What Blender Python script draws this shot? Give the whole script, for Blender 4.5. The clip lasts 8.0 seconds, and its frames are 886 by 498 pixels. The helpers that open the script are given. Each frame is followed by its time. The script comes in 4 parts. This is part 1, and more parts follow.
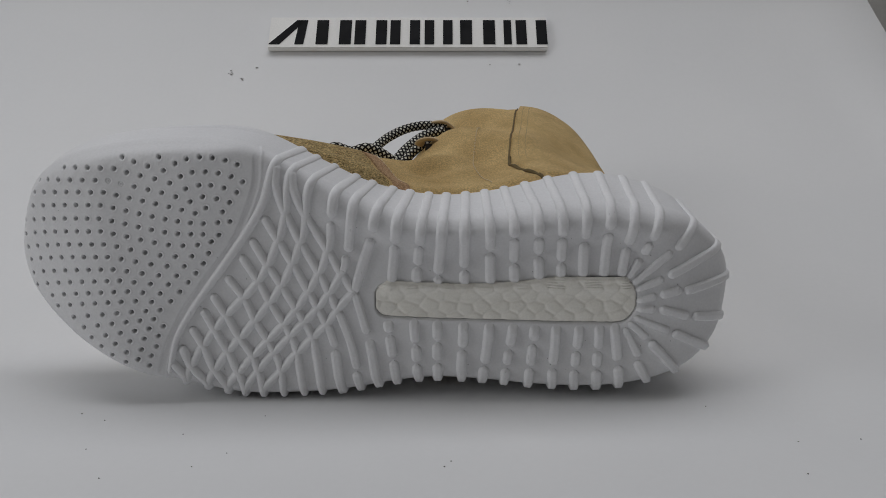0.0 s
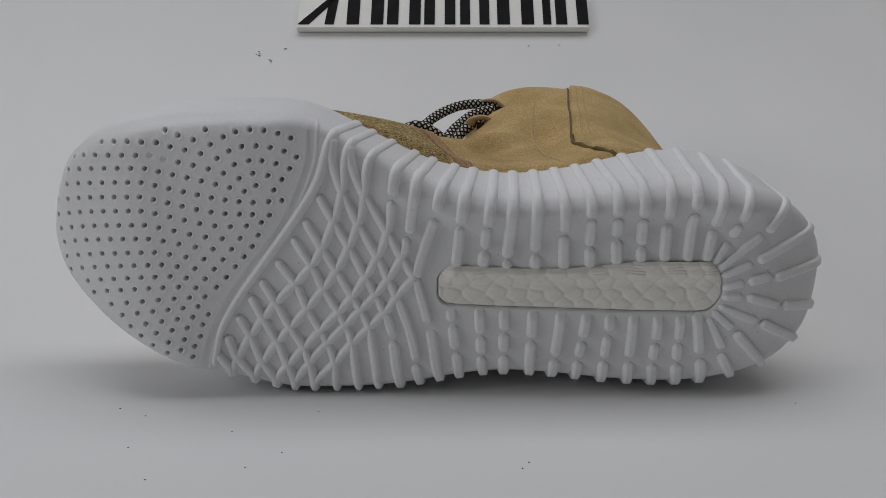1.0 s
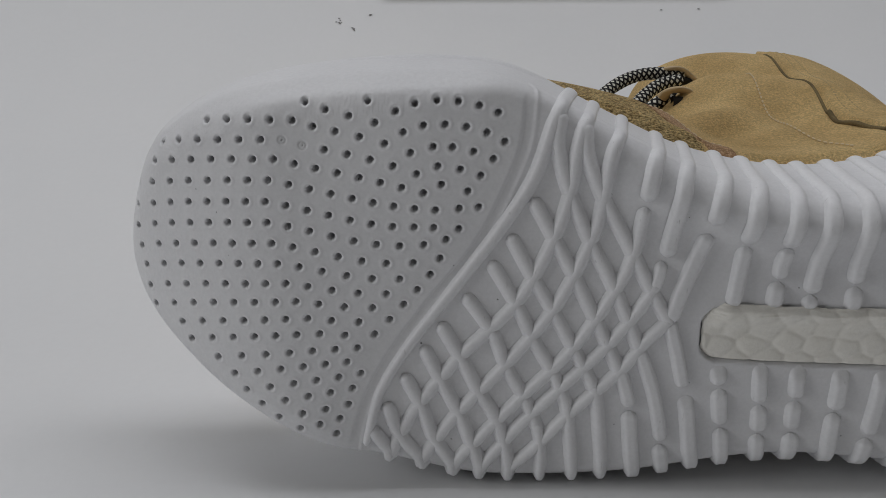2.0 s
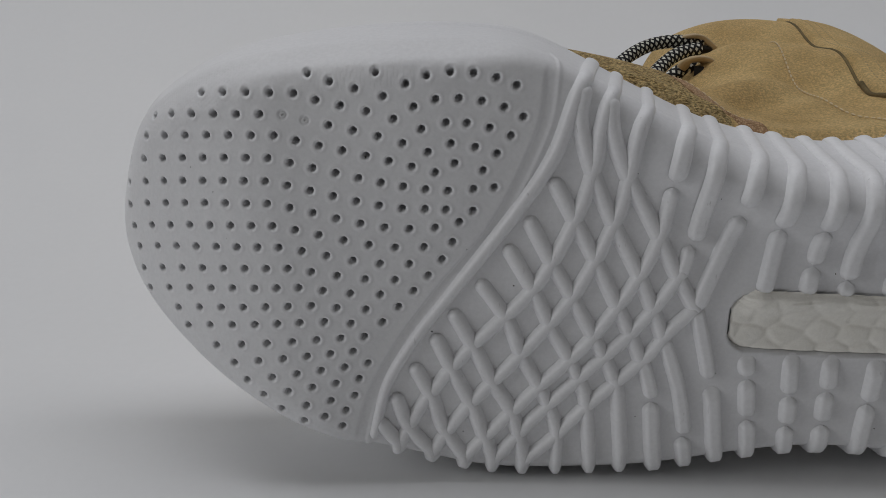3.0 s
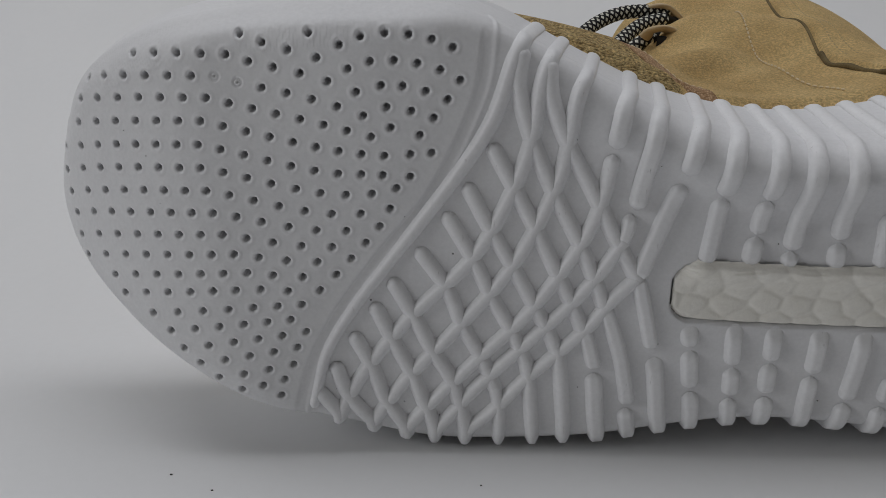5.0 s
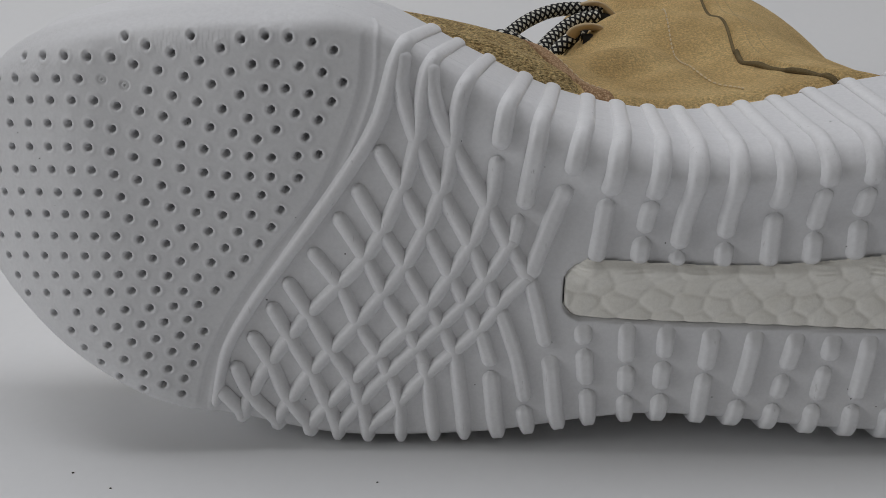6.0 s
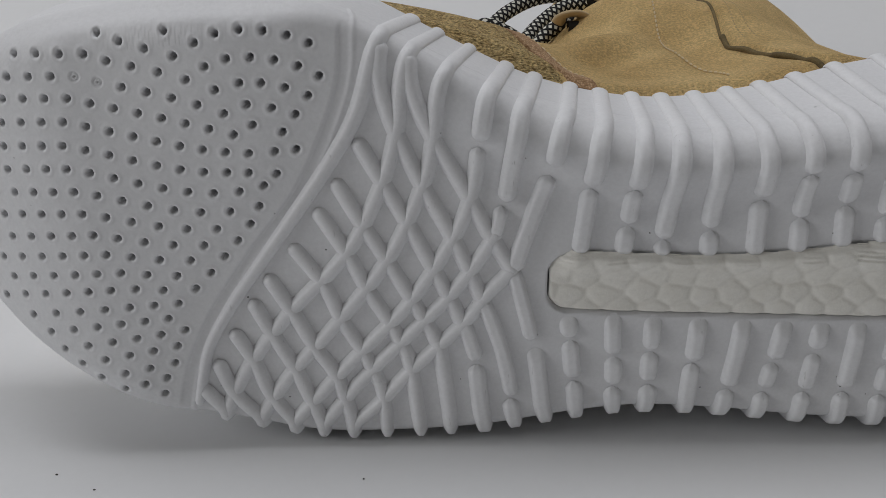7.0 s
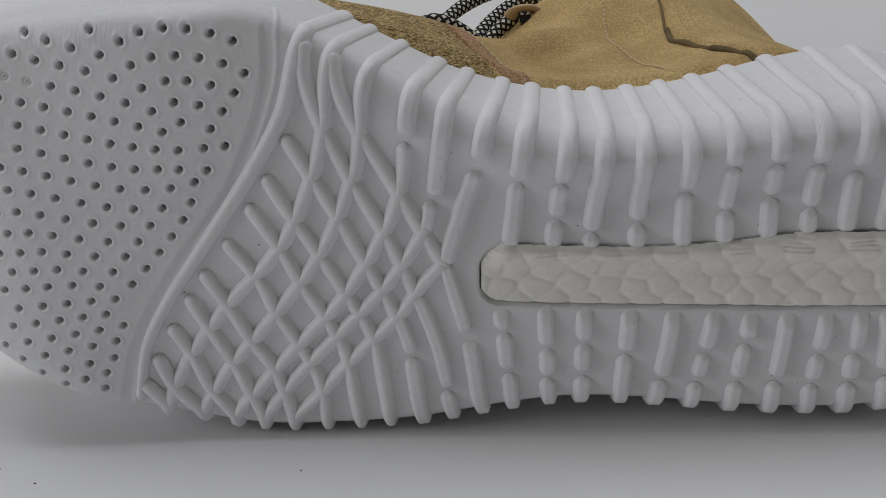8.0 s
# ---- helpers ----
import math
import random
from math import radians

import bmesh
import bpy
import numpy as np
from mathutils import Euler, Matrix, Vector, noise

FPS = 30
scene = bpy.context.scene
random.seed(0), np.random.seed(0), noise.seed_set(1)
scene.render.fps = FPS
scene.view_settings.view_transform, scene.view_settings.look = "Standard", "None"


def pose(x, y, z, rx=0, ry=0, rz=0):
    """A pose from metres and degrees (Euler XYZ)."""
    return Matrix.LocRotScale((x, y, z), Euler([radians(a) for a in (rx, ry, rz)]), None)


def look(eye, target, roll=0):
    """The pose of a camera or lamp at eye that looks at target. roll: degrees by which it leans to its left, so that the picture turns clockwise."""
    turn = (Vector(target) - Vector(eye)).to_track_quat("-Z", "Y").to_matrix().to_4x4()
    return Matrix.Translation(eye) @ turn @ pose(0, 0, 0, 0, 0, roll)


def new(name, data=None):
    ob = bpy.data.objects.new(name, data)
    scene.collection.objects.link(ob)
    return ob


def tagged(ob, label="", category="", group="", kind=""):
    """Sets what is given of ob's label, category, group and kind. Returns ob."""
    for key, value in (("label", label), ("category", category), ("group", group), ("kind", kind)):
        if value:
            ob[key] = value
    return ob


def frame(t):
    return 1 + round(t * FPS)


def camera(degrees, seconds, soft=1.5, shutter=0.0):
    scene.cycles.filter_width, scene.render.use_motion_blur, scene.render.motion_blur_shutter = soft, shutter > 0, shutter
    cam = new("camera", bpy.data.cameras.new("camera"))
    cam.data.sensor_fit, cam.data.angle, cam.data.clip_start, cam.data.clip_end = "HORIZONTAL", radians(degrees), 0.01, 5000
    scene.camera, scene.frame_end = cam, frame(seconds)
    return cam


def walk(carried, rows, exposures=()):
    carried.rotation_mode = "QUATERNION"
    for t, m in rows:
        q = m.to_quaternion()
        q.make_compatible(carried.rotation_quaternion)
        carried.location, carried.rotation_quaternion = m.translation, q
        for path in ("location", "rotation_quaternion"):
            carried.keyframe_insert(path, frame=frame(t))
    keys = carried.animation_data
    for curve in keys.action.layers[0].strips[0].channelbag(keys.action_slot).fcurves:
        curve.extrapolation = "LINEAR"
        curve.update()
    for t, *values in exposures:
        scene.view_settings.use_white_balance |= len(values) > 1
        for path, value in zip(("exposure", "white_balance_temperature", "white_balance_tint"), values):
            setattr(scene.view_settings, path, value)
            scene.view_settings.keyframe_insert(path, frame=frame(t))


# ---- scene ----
cam = camera(59.2, 8.0, 0.9)
METRES, EYE, TILT, LEAN, TURN = 0.26, 0.155, -15.0, 0.0, 0.0
ROWS = [
    (0.0, 0.0, 0.0, 0.0, 0.0, 0.0, -0.0),
    (0.5, -0.0034, 0.0031, -0.0125, 0.05, -0.08, -0.05),
    (1.0, -0.096, 0.1023, -0.0204, 0.4, -0.33, -0.12),
    (1.5, -0.3106, 0.4115, 0.025, 1.57, -0.58, -0.14),
    (2.0, -0.3539, 0.484, 0.0187, 1.69, -1.2, -0.16),
    (3.5, -0.3764, 0.5501, 0.0356, 1.53, -4.29, -0.36),
    (4.0, -0.3795, 0.5395, 0.0363, 1.42, -4.43, -0.57),
    (4.5, -0.3539, 0.5368, 0.0202, 1.32, -4.85, -0.67),
    (5.0, -0.3165, 0.5483, 0.0204, 1.2, -5.1, -0.65),
    (6.5, -0.1935, 0.5413, 0.0319, 0.96, -5.98, -0.1),
    (7.0, -0.1999, 0.5529, 0.0322, 0.91, -6.43, 0.56),
    (7.5, -0.193, 0.5402, 0.0355, 0.81, -6.91, 0.94),
    (8.0, -0.1345, 0.5451, 0.0328, 0.89, -6.91, 1.04),
]
walk(cam, [(t, pose(0, 0, EYE, TILT, LEAN, TURN) @ pose(METRES * x, METRES * y, METRES * z, 90 + pitch, roll, yaw)) for t, x, y, z, yaw, pitch, roll in ROWS],
     [(0.0, -0.16), (1.0, -0.15), (1.5, -0.13), (2.0, -0.14), (3.5, -0.18), (5.0, -0.14), (6.5, 0.04), (8.0, 0.02)])

# ---- world and lights ----
world = bpy.data.worlds.new("world")
scene.world = world
world.use_nodes = True
world.node_tree.nodes["Background"].inputs[0].default_value = (0.9, 0.95, 1.0, 1)
world.node_tree.nodes["Background"].inputs[1].default_value = 0.035


def area_lamp(name, m, sx, sy, watts, colour):
    data = bpy.data.lights.new(name, "AREA")
    data.shape, data.size, data.size_y, data.energy, data.color = "RECTANGLE", sx, sy, watts, colour
    ob = new(name, data)
    ob.matrix_world = m
    return ob


area_lamp("ceiling_panel_lamp", look((0.0, 0.54, 1.62), (0.0, 0.48, 0)), 2.4, 0.8, 14.4, (0.945, 0.956, 1.0))
area_lamp("side_panel_lamp", look((-1.42, -0.20, 0.66), (0, 0.3, 0.05)), 0.6, 0.6, 5.0, (0.97, 0.98, 1.0))


# ---- materials ----
def material(name, base, rough=0.5, metal=0.0):
    m = bpy.data.materials.new(name)
    m.use_nodes = True
    b = m.node_tree.nodes["Principled BSDF"]
    b.inputs["Base Color"].default_value = (*base, 1)
    b.inputs["Roughness"].default_value = rough
    b.inputs["Metallic"].default_value = metal
    return m, m.node_tree, b


def link(tree, a, b):
    tree.links.new(a, b)


def noise_node(tree, coord, scale, detail=4.0, rough=0.55):
    n = tree.nodes.new("ShaderNodeTexNoise")
    n.inputs["Scale"].default_value, n.inputs["Detail"].default_value, n.inputs["Roughness"].default_value = scale, detail, rough
    link(tree, coord, n.inputs["Vector"])
    return n.outputs["Fac"]


def ramp(tree, fac, stops):
    r = tree.nodes.new("ShaderNodeValToRGB")
    link(tree, fac, r.inputs[0])
    els = r.color_ramp.elements
    while len(els) < len(stops):
        els.new(0.5)
    for e, (p, c) in zip(els, stops):
        e.position, e.color = p, (*c, 1)
    return r.outputs[0]


def mixed(tree, a, b, fac, mode="MULTIPLY"):
    n = tree.nodes.new("ShaderNodeMix")
    n.data_type, n.blend_type = "RGBA", mode
    if isinstance(fac, float):
        n.inputs[0].default_value = fac
    else:
        link(tree, fac, n.inputs[0])
    link(tree, a, n.inputs[6])
    link(tree, b, n.inputs[7])
    return n.outputs[2]


def bump(tree, bsdf, height, strength, distance):
    n = tree.nodes.new("ShaderNodeBump")
    n.inputs["Strength"].default_value, n.inputs["Distance"].default_value = strength, distance
    link(tree, height, n.inputs["Height"])
    link(tree, n.outputs[0], bsdf.inputs["Normal"])


def coords(tree):
    return tree.nodes.new("ShaderNodeTexCoord").outputs["Object"]


def speckled(name, low, high, scale_big, scale_fine, rough, bump_strength, bump_distance, dirt=None):
    """Two scales of tone, fine relief and, if asked for, sparse dark specks."""
    soft = rough > 0.9
    grain = 0.50 if rough > 0.98 else 0.36 if soft else 0.02 if "sheet" in name else 0.10
    m, t, b = material(name, high, rough)
    c = coords(t)
    big = noise_node(t, c, scale_big, 3)
    fine = noise_node(t, c, scale_fine, 5, 0.65)
    col = ramp(t, big, [(0.3, low), (0.7, high)])
    tone = ramp(t, fine, [(0.42 if soft else 0.3, (1 - grain, 1 - grain, 1 - grain)), (0.60 if soft else 0.7, (1, 1, 1))])
    col = mixed(t, col, tone, 0.8)
    if dirt:
        spots = noise_node(t, c, dirt, 2)
        col = mixed(t, col, ramp(t, spots, [(0.83, (1, 1, 1)), (0.85, (0.5, 0.48, 0.45))]), 0.7)
    link(t, col, b.inputs["Base Color"])
    bump(t, b, fine, bump_strength, bump_distance)
    return m


RUBBER = speckled("white_rubber", (0.75, 0.75, 0.765), (0.80, 0.80, 0.81), 25, 900, 0.50, 0.12, 0.0003, 800)
RIB_RUBBER = speckled("white_rib_rubber", (0.79, 0.79, 0.805), (0.84, 0.84, 0.85), 40, 900, 0.42, 0.08, 0.0003, 800)
_t = RIB_RUBBER.node_tree
_map = _t.nodes.new("ShaderNodeMapping")
_map.inputs["Scale"].default_value = (900, 900, 170)
link(_t, coords(_t), _map.inputs["Vector"])
_scuff = ramp(_t, noise_node(_t, _map.outputs[0], 1.0, 3), [(0.68, (1, 1, 1)), (0.78, (0.62, 0.61, 0.60))])
_b = _t.nodes["Principled BSDF"]
link(_t, mixed(_t, _b.inputs["Base Color"].links[0].from_socket, _scuff, 0.8), _b.inputs["Base Color"])
SHEET = speckled("white_backdrop_sheet", (0.74, 0.745, 0.75), (0.78, 0.78, 0.78), 5, 300, 0.62, 0.0, 0.0003)
SUEDE = speckled("tan_suede", (0.70, 0.468, 0.190), (0.93, 0.672, 0.305), 45, 1200, 0.95, 1.0, 0.0013)
ROUGH_SUEDE = speckled("rough_tan_suede", (0.74, 0.51, 0.215), (0.98, 0.74, 0.35), 300, 1250, 0.985, 1.0, 0.0019)


def napped(m, stretch, dark, low, high, relief):
    """Adds relief of nap to a suede, the shade between its tufts put into the colour."""
    t, b = m.node_tree, m.node_tree.nodes["Principled BSDF"]
    mapping = t.nodes.new("ShaderNodeMapping")
    mapping.inputs["Scale"].default_value = stretch
    link(t, coords(t), mapping.inputs["Vector"])
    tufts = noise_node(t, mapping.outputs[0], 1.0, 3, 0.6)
    gap_shade = ramp(t, tufts, [(low, dark), (high, (1, 1, 1))])
    link(t, mixed(t, b.inputs["Base Color"].links[0].from_socket, gap_shade, 1.0), b.inputs["Base Color"])
    bump(t, b, tufts, 1.0, relief)


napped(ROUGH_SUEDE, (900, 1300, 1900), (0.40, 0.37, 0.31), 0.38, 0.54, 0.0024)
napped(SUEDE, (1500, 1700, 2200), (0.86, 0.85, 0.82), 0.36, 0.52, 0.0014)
SEAM = speckled("brown_cut_edge", (0.12, 0.085, 0.035), (0.22, 0.16, 0.07), 120, 1800, 0.95, 0.6, 0.0006)
FOAM = speckled("cream_bead_foam", (0.87, 0.845, 0.775), (0.93, 0.91, 0.85), 160, 900, 0.6, 0.3, 0.0005)
TAN_THREAD = material("tan_thread", (0.50, 0.36, 0.17), 0.8)[0]
THREAD = material("cream_thread", (0.72, 0.58, 0.36), 0.7)[0]
GREY_TAB = speckled("grey_suede_tab", (0.52, 0.39, 0.23), (0.64, 0.50, 0.32), 90, 1600, 0.9, 0.5, 0.0005)
BLACK_PRINT = speckled("black_print", (0.008, 0.008, 0.009), (0.016, 0.016, 0.018), 60, 700, 0.75, 0.05, 0.0002)
SIGN_WHITE = speckled("white_foam_board", (0.80, 0.79, 0.76), (0.85, 0.84, 0.81), 20, 700, 0.5, 0.06, 0.0003)
WALL_PAINT = speckled("grey_wall_paint", (0.60, 0.59, 0.56), (0.64, 0.63, 0.60), 3, 150, 0.8, 0.1, 0.001)
TABLE_WOOD = speckled("table_board", (0.30, 0.22, 0.14), (0.38, 0.29, 0.19), 8, 200, 0.5, 0.1, 0.0005)
FLOOR_GREY = speckled("grey_floor", (0.32, 0.31, 0.30), (0.38, 0.37, 0.36), 4, 90, 0.6, 0.1, 0.001)
for _m in (BLACK_PRINT,):
    _m.node_tree.nodes["Principled BSDF"].inputs["Specular IOR Level"].default_value = 0.12
CRUMB = material("dark_dust", (0.05, 0.045, 0.04), 0.9)[0]
GREY_DUST = material("grey_smudge", (0.42, 0.41, 0.40), 0.9)[0]

# knitted band: fine cross weave
BAND, _t, _b = material("woven_brown_band", (0.40, 0.25, 0.13), 0.9)
_c = coords(_t)
_w = _t.nodes.new("ShaderNodeTexVoronoi")
_w.inputs["Scale"].default_value = 1500
link(_t, _c, _w.inputs["Vector"])
link(_t, ramp(_t, _w.outputs["Distance"], [(0.1, (0.66, 0.44, 0.26)), (0.6, (0.34, 0.20, 0.10))]), _b.inputs["Base Color"])
bump(_t, _b, _w.outputs["Distance"], 0.8, 0.0006)

# round lace: cream diamonds between black crossing strands, along the lace's own length
LACE, _t, _b = material("black_and_cream_lace", (0.6, 0.6, 0.55), 0.75)
_uv = _t.nodes.new("ShaderNodeUVMap")
_sep = _t.nodes.new("ShaderNodeSeparateXYZ")
link(_t, _uv.outputs[0], _sep.inputs[0])


def math_node(tree, op, a, b):
    n = tree.nodes.new("ShaderNodeMath")
    n.operation = op
    for i, v in enumerate((a, b)):
        if isinstance(v, (int, float)):
            n.inputs[i].default_value = v
        else:
            link(tree, v, n.inputs[i])
    return n.outputs[0]


_p = math_node(_t, "FRACT", math_node(_t, "ADD", _sep.outputs[0], _sep.outputs[1]), 0)
_q = math_node(_t, "FRACT", math_node(_t, "SUBTRACT", _sep.outputs[0], _sep.outputs[1]), 0)
_p = math_node(_t, "ABSOLUTE", math_node(_t, "SUBTRACT", _p, 0.5), 0)
_q = math_node(_t, "ABSOLUTE", math_node(_t, "SUBTRACT", _q, 0.5), 0)
_m = math_node(_t, "MAXIMUM", _p, _q)
link(_t, ramp(_t, _m, [(0.25, (0.68, 0.67, 0.60)), (0.31, (0.012, 0.012, 0.013))]), _b.inputs["Base Color"])
bump(_t, _b, math_node(_t, "SUBTRACT", 0.5, _m), 0.9, 0.0008)
_b.inputs["Specular IOR Level"].default_value = 0.2


# ---- mesh helpers ----
def mesh_of(name, verts, faces, mat, smooth=True):
    me = bpy.data.meshes.new(name)
    me.from_pydata([tuple(map(float, v)) for v in verts], [], [tuple(map(int, f)) for f in faces])
    me.materials.append(mat)
    me.polygons.foreach_set("use_smooth", [smooth] * len(me.polygons))
    me.update()
    return me


def part(name, verts, faces, mat, parent=None, label="", smooth=True):
    ob = new(name, mesh_of(name, verts, faces, mat, smooth))
    ob.parent = parent
    return tagged(ob, label)


def quads(rows, cols, close=False):
    """Faces of a grid of rows x cols points; close joins the last column to the first."""
    out = []
    for i in range(rows - 1):
        for j in range(cols if close else cols - 1):
            k = (j + 1) % cols
            out.append((i * cols + j, i * cols + k, (i + 1) * cols + k, (i + 1) * cols + j))
    return out


def spline(points, n, closed=False):
    """n points at even lengths along a smooth curve through the given ones."""
    p = np.array(points, float)
    if closed:
        q = np.vstack([p[-1], p, p[0], p[1]])
    else:
        q = np.vstack([2 * p[0] - p[1], p, 2 * p[-1] - p[-2]])
    u = np.linspace(0, 1, 24, endpoint=False)[:, None]
    out = []
    for a, b, c, d in zip(q[:-3], q[1:-2], q[2:-1], q[3:]):
        out.append(0.5 * (2 * b + (c - a) * u + (2 * a - 5 * b + 4 * c - d) * u**2 + (3 * b - a - 3 * c + d) * u**3))
    out = np.vstack(out + [q[-2][None]])
    at = np.concatenate([[0], np.cumsum(np.linalg.norm(np.diff(out, axis=0), axis=1))])
    want = np.linspace(0, at[-1], n, endpoint=not closed)
    return np.stack([np.interp(want, at, out[:, k]) for k in range(p.shape[1])], -1)


def smoothstep(a, b, x):
    t = np.clip((x - a) / (b - a), 0, 1)
    return t * t * (3 - 2 * t)


def box(x0, x1, y0, y1, z0, z1):
    v = [(x, y, z) for x in (x0, x1) for y in (y0, y1) for z in (z0, z1)]
    f = [(0, 1, 3, 2), (4, 6, 7, 5), (0, 4, 5, 1), (2, 3, 7, 6), (0, 2, 6, 4), (1, 5, 7, 3)]
    return v, f


# ---- the room: plain walls that close the place, a table, the backdrop sheet ----
for nm, b in {"wall_north": (-1.9, 1.9, 1.7, 1.8, -0.75, 1.75), "wall_south": (-1.9, 1.9, -2.0, -1.9, -0.75, 1.75),
              "wall_west": (-2.0, -1.9, -2.0, 1.8, -0.75, 1.75), "wall_east": (1.9, 2.0, -2.0, 1.8, -0.75, 1.75)}.items():
    tagged(part(nm, *box(*b), WALL_PAINT, None, "", False), "plain grey painted room wall", "wall", kind="structure")
tagged(part("ceiling", *box(-2.0, 2.0, -2.0, 1.8, 1.75, 1.85), WALL_PAINT, None, "", False), "plain pale painted ceiling", "ceiling", kind="structure")
tagged(part("floor", *box(-2.0, 2.0, -2.0, 1.8, -0.85, -0.75), FLOOR_GREY, None, "", False), "plain grey room floor", "floor", kind="structure")

SHEET_Y, SHEET_R, SHEET_TOP = 0.37, 0.425, 72.0


def sheet_at(length):
    """Height profile of the sheet by length from where it leaves the table: y, z and slope in degrees."""
    if length < 0:
        return SHEET_Y + length, 0.0, 0.0
    a = min(length / SHEET_R, radians(SHEET_TOP))
    rest = max(0.0, length - SHEET_R * radians(SHEET_TOP))
    return (SHEET_Y + SHEET_R * math.sin(a) + rest * math.cos(a), SHEET_R * (1 - math.cos(a)) + rest * math.sin(a), math.degrees(a))


def backdrop():
    ls = np.concatenate([np.linspace(-1.0, 0, 6), np.linspace(0, 0.42, 24)[1:], np.linspace(0.42, 1.0, 6)[1:]])
    v = []
    for low in (0.0, -0.0012):
        for k in ls:
            y, z, a = sheet_at(k)
            a = radians(a)
            right = 0.389 - 0.35 * (z - 0.15) if z > 0.02 else 0.434
            for x in np.linspace(-0.62, right, 12):
                v.append((x, y - low * math.sin(a), z + low * math.cos(a)))
    n = len(ls)
    f = quads(n, 12) + [tuple(i + n * 12 for i in reversed(q)) for q in quads(n, 12)]
    rim = [i * 12 for i in range(n)], [i * 12 + 11 for i in range(n)]
    for r in rim:
        f += [(a, b, b + n * 12, a + n * 12) for a, b in zip(r[:-1], r[1:])]
    ob = part("backdrop", v, f, SHEET)
    return tagged(ob, "seamless white backdrop sheet curving up behind the shoe", "backdrop", kind="structure")


backdrop()
table = tagged(new("table"), "plain wooden table under the white sheet", "table")
part("tabletop", *box(-0.8, 0.8, -0.62, 1.1, -0.035, -0.002), TABLE_WOOD, table, "", False)
for lx in (-0.75, 0.70):
    for ly in (-0.58, 1.0):
        part("leg", *box(lx, lx + 0.05, ly, ly + 0.05, -0.75, -0.035), TABLE_WOOD, table, "", False)

# ---- the shoe, lying on its side with the sole to the front ----
shoe = tagged(new("sneaker"), "tan suede high-top sneaker, white ribbed sole, lying on its side", "shoe")
shoe.location = (0, 0.318, 0.0055)

# outline of the sole (length, width), toe first, over the upper edge to the heel and back along the lower edge
OUTLINE = [(-0.1803, 0.0724), (-0.1750, 0.0885), (-0.1660, 0.0985), (-0.1500, 0.1058), (-0.1245, 0.1098), (-0.1000, 0.1104),
           (-0.0794, 0.1076), (-0.0523, 0.0945), (-0.0338, 0.0862), (-0.0151, 0.0815), (0.0038, 0.0796), (0.0273, 0.0812),
           (0.0508, 0.0848), (0.0680, 0.0858), (0.0840, 0.0832), (0.0994, 0.0767), (0.1115, 0.0650), (0.1185, 0.0501),
           (0.1182, 0.0347), (0.1137, 0.0213), (0.1034, 0.0104), (0.0865, 0.0028), (0.0666, 0.0003), (0.0415, 0.0011),
           (0.0165, 0.0036), (-0.0035, 0.0046), (-0.0210, 0.0028), (-0.0461, -0.0015), (-0.0713, -0.0031), (-0.0888, -0.0028),
           (-0.1037, 0.0001), (-0.1182, 0.0048), (-0.1320, 0.0080), (-0.1480, 0.0165), (-0.1650, 0.0317), (-0.1774, 0.0513)]
OUTLINE = [(x + 0.20 * max(0.0, x - 0.085), z + 0.10 * max(0.0, x - 0.085) * (1 if z > 0.043 else -0.6)) for x, z in OUTLINE]


def rocker(x, z):
    """How far toe and heel curl away from the ground plane; the toe also leans back towards its upper edge."""
    lean = np.where(z > 0.060, 0.12, 0.085) * (z - 0.060) * smoothstep(-0.100, -0.140, x)
    return 9.3 * np.clip(-0.138 - x, 0, None) ** 2 + 7.0 * np.clip(x - 0.088, 0, None) ** 2 + lean


def along_view_rays(x, z):
    """Moves toe points along the first camera position's rays until they meet the curled sole."""
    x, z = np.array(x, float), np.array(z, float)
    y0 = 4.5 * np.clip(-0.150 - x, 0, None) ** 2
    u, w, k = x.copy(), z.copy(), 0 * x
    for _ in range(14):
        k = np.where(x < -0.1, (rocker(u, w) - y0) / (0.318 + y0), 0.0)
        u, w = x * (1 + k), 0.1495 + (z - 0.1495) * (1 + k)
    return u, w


N = 900
OUTLINE = np.stack(along_view_rays(*np.array(OUTLINE).T), -1)
# the tip stays blunt
TIP = np.clip(-0.186 - OUTLINE[:, 0], 0, None)
OUTLINE[:, 0] += TIP - 0.012 * (1 - np.exp(-TIP / 0.012))
EDGE = spline(OUTLINE, N, True)
TAN = np.roll(EDGE, -3, 0) - np.roll(EDGE, 3, 0)
TAN /= np.linalg.norm(TAN, axis=1)[:, None]
OUT = np.stack([-TAN[:, 1], TAN[:, 0]], -1)
SPACING = float(np.linalg.norm(np.diff(EDGE, axis=0), axis=1).mean())
UPPER_SIDE = smoothstep(-0.2, 0.5, OUT[:, 1])
LOW_TOE = smoothstep(-0.10, -0.13, EDGE[:, 0]) * smoothstep(0.1, -0.3, OUT[:, 1])
ROUND = 0.0044 + UPPER_SIDE * (0.0060 * smoothstep(-0.080, -0.105, EDGE[:, 0]) + 0.0055 * smoothstep(-0.07, -0.01, EDGE[:, 0]) + 0.0040 * smoothstep(0.015, 0.060, EDGE[:, 0])) * smoothstep(0.118, 0.075, EDGE[:, 0]) - 0.0018 * LOW_TOE
EDGE = EDGE + OUT * (0.0012 * LOW_TOE)[:, None]
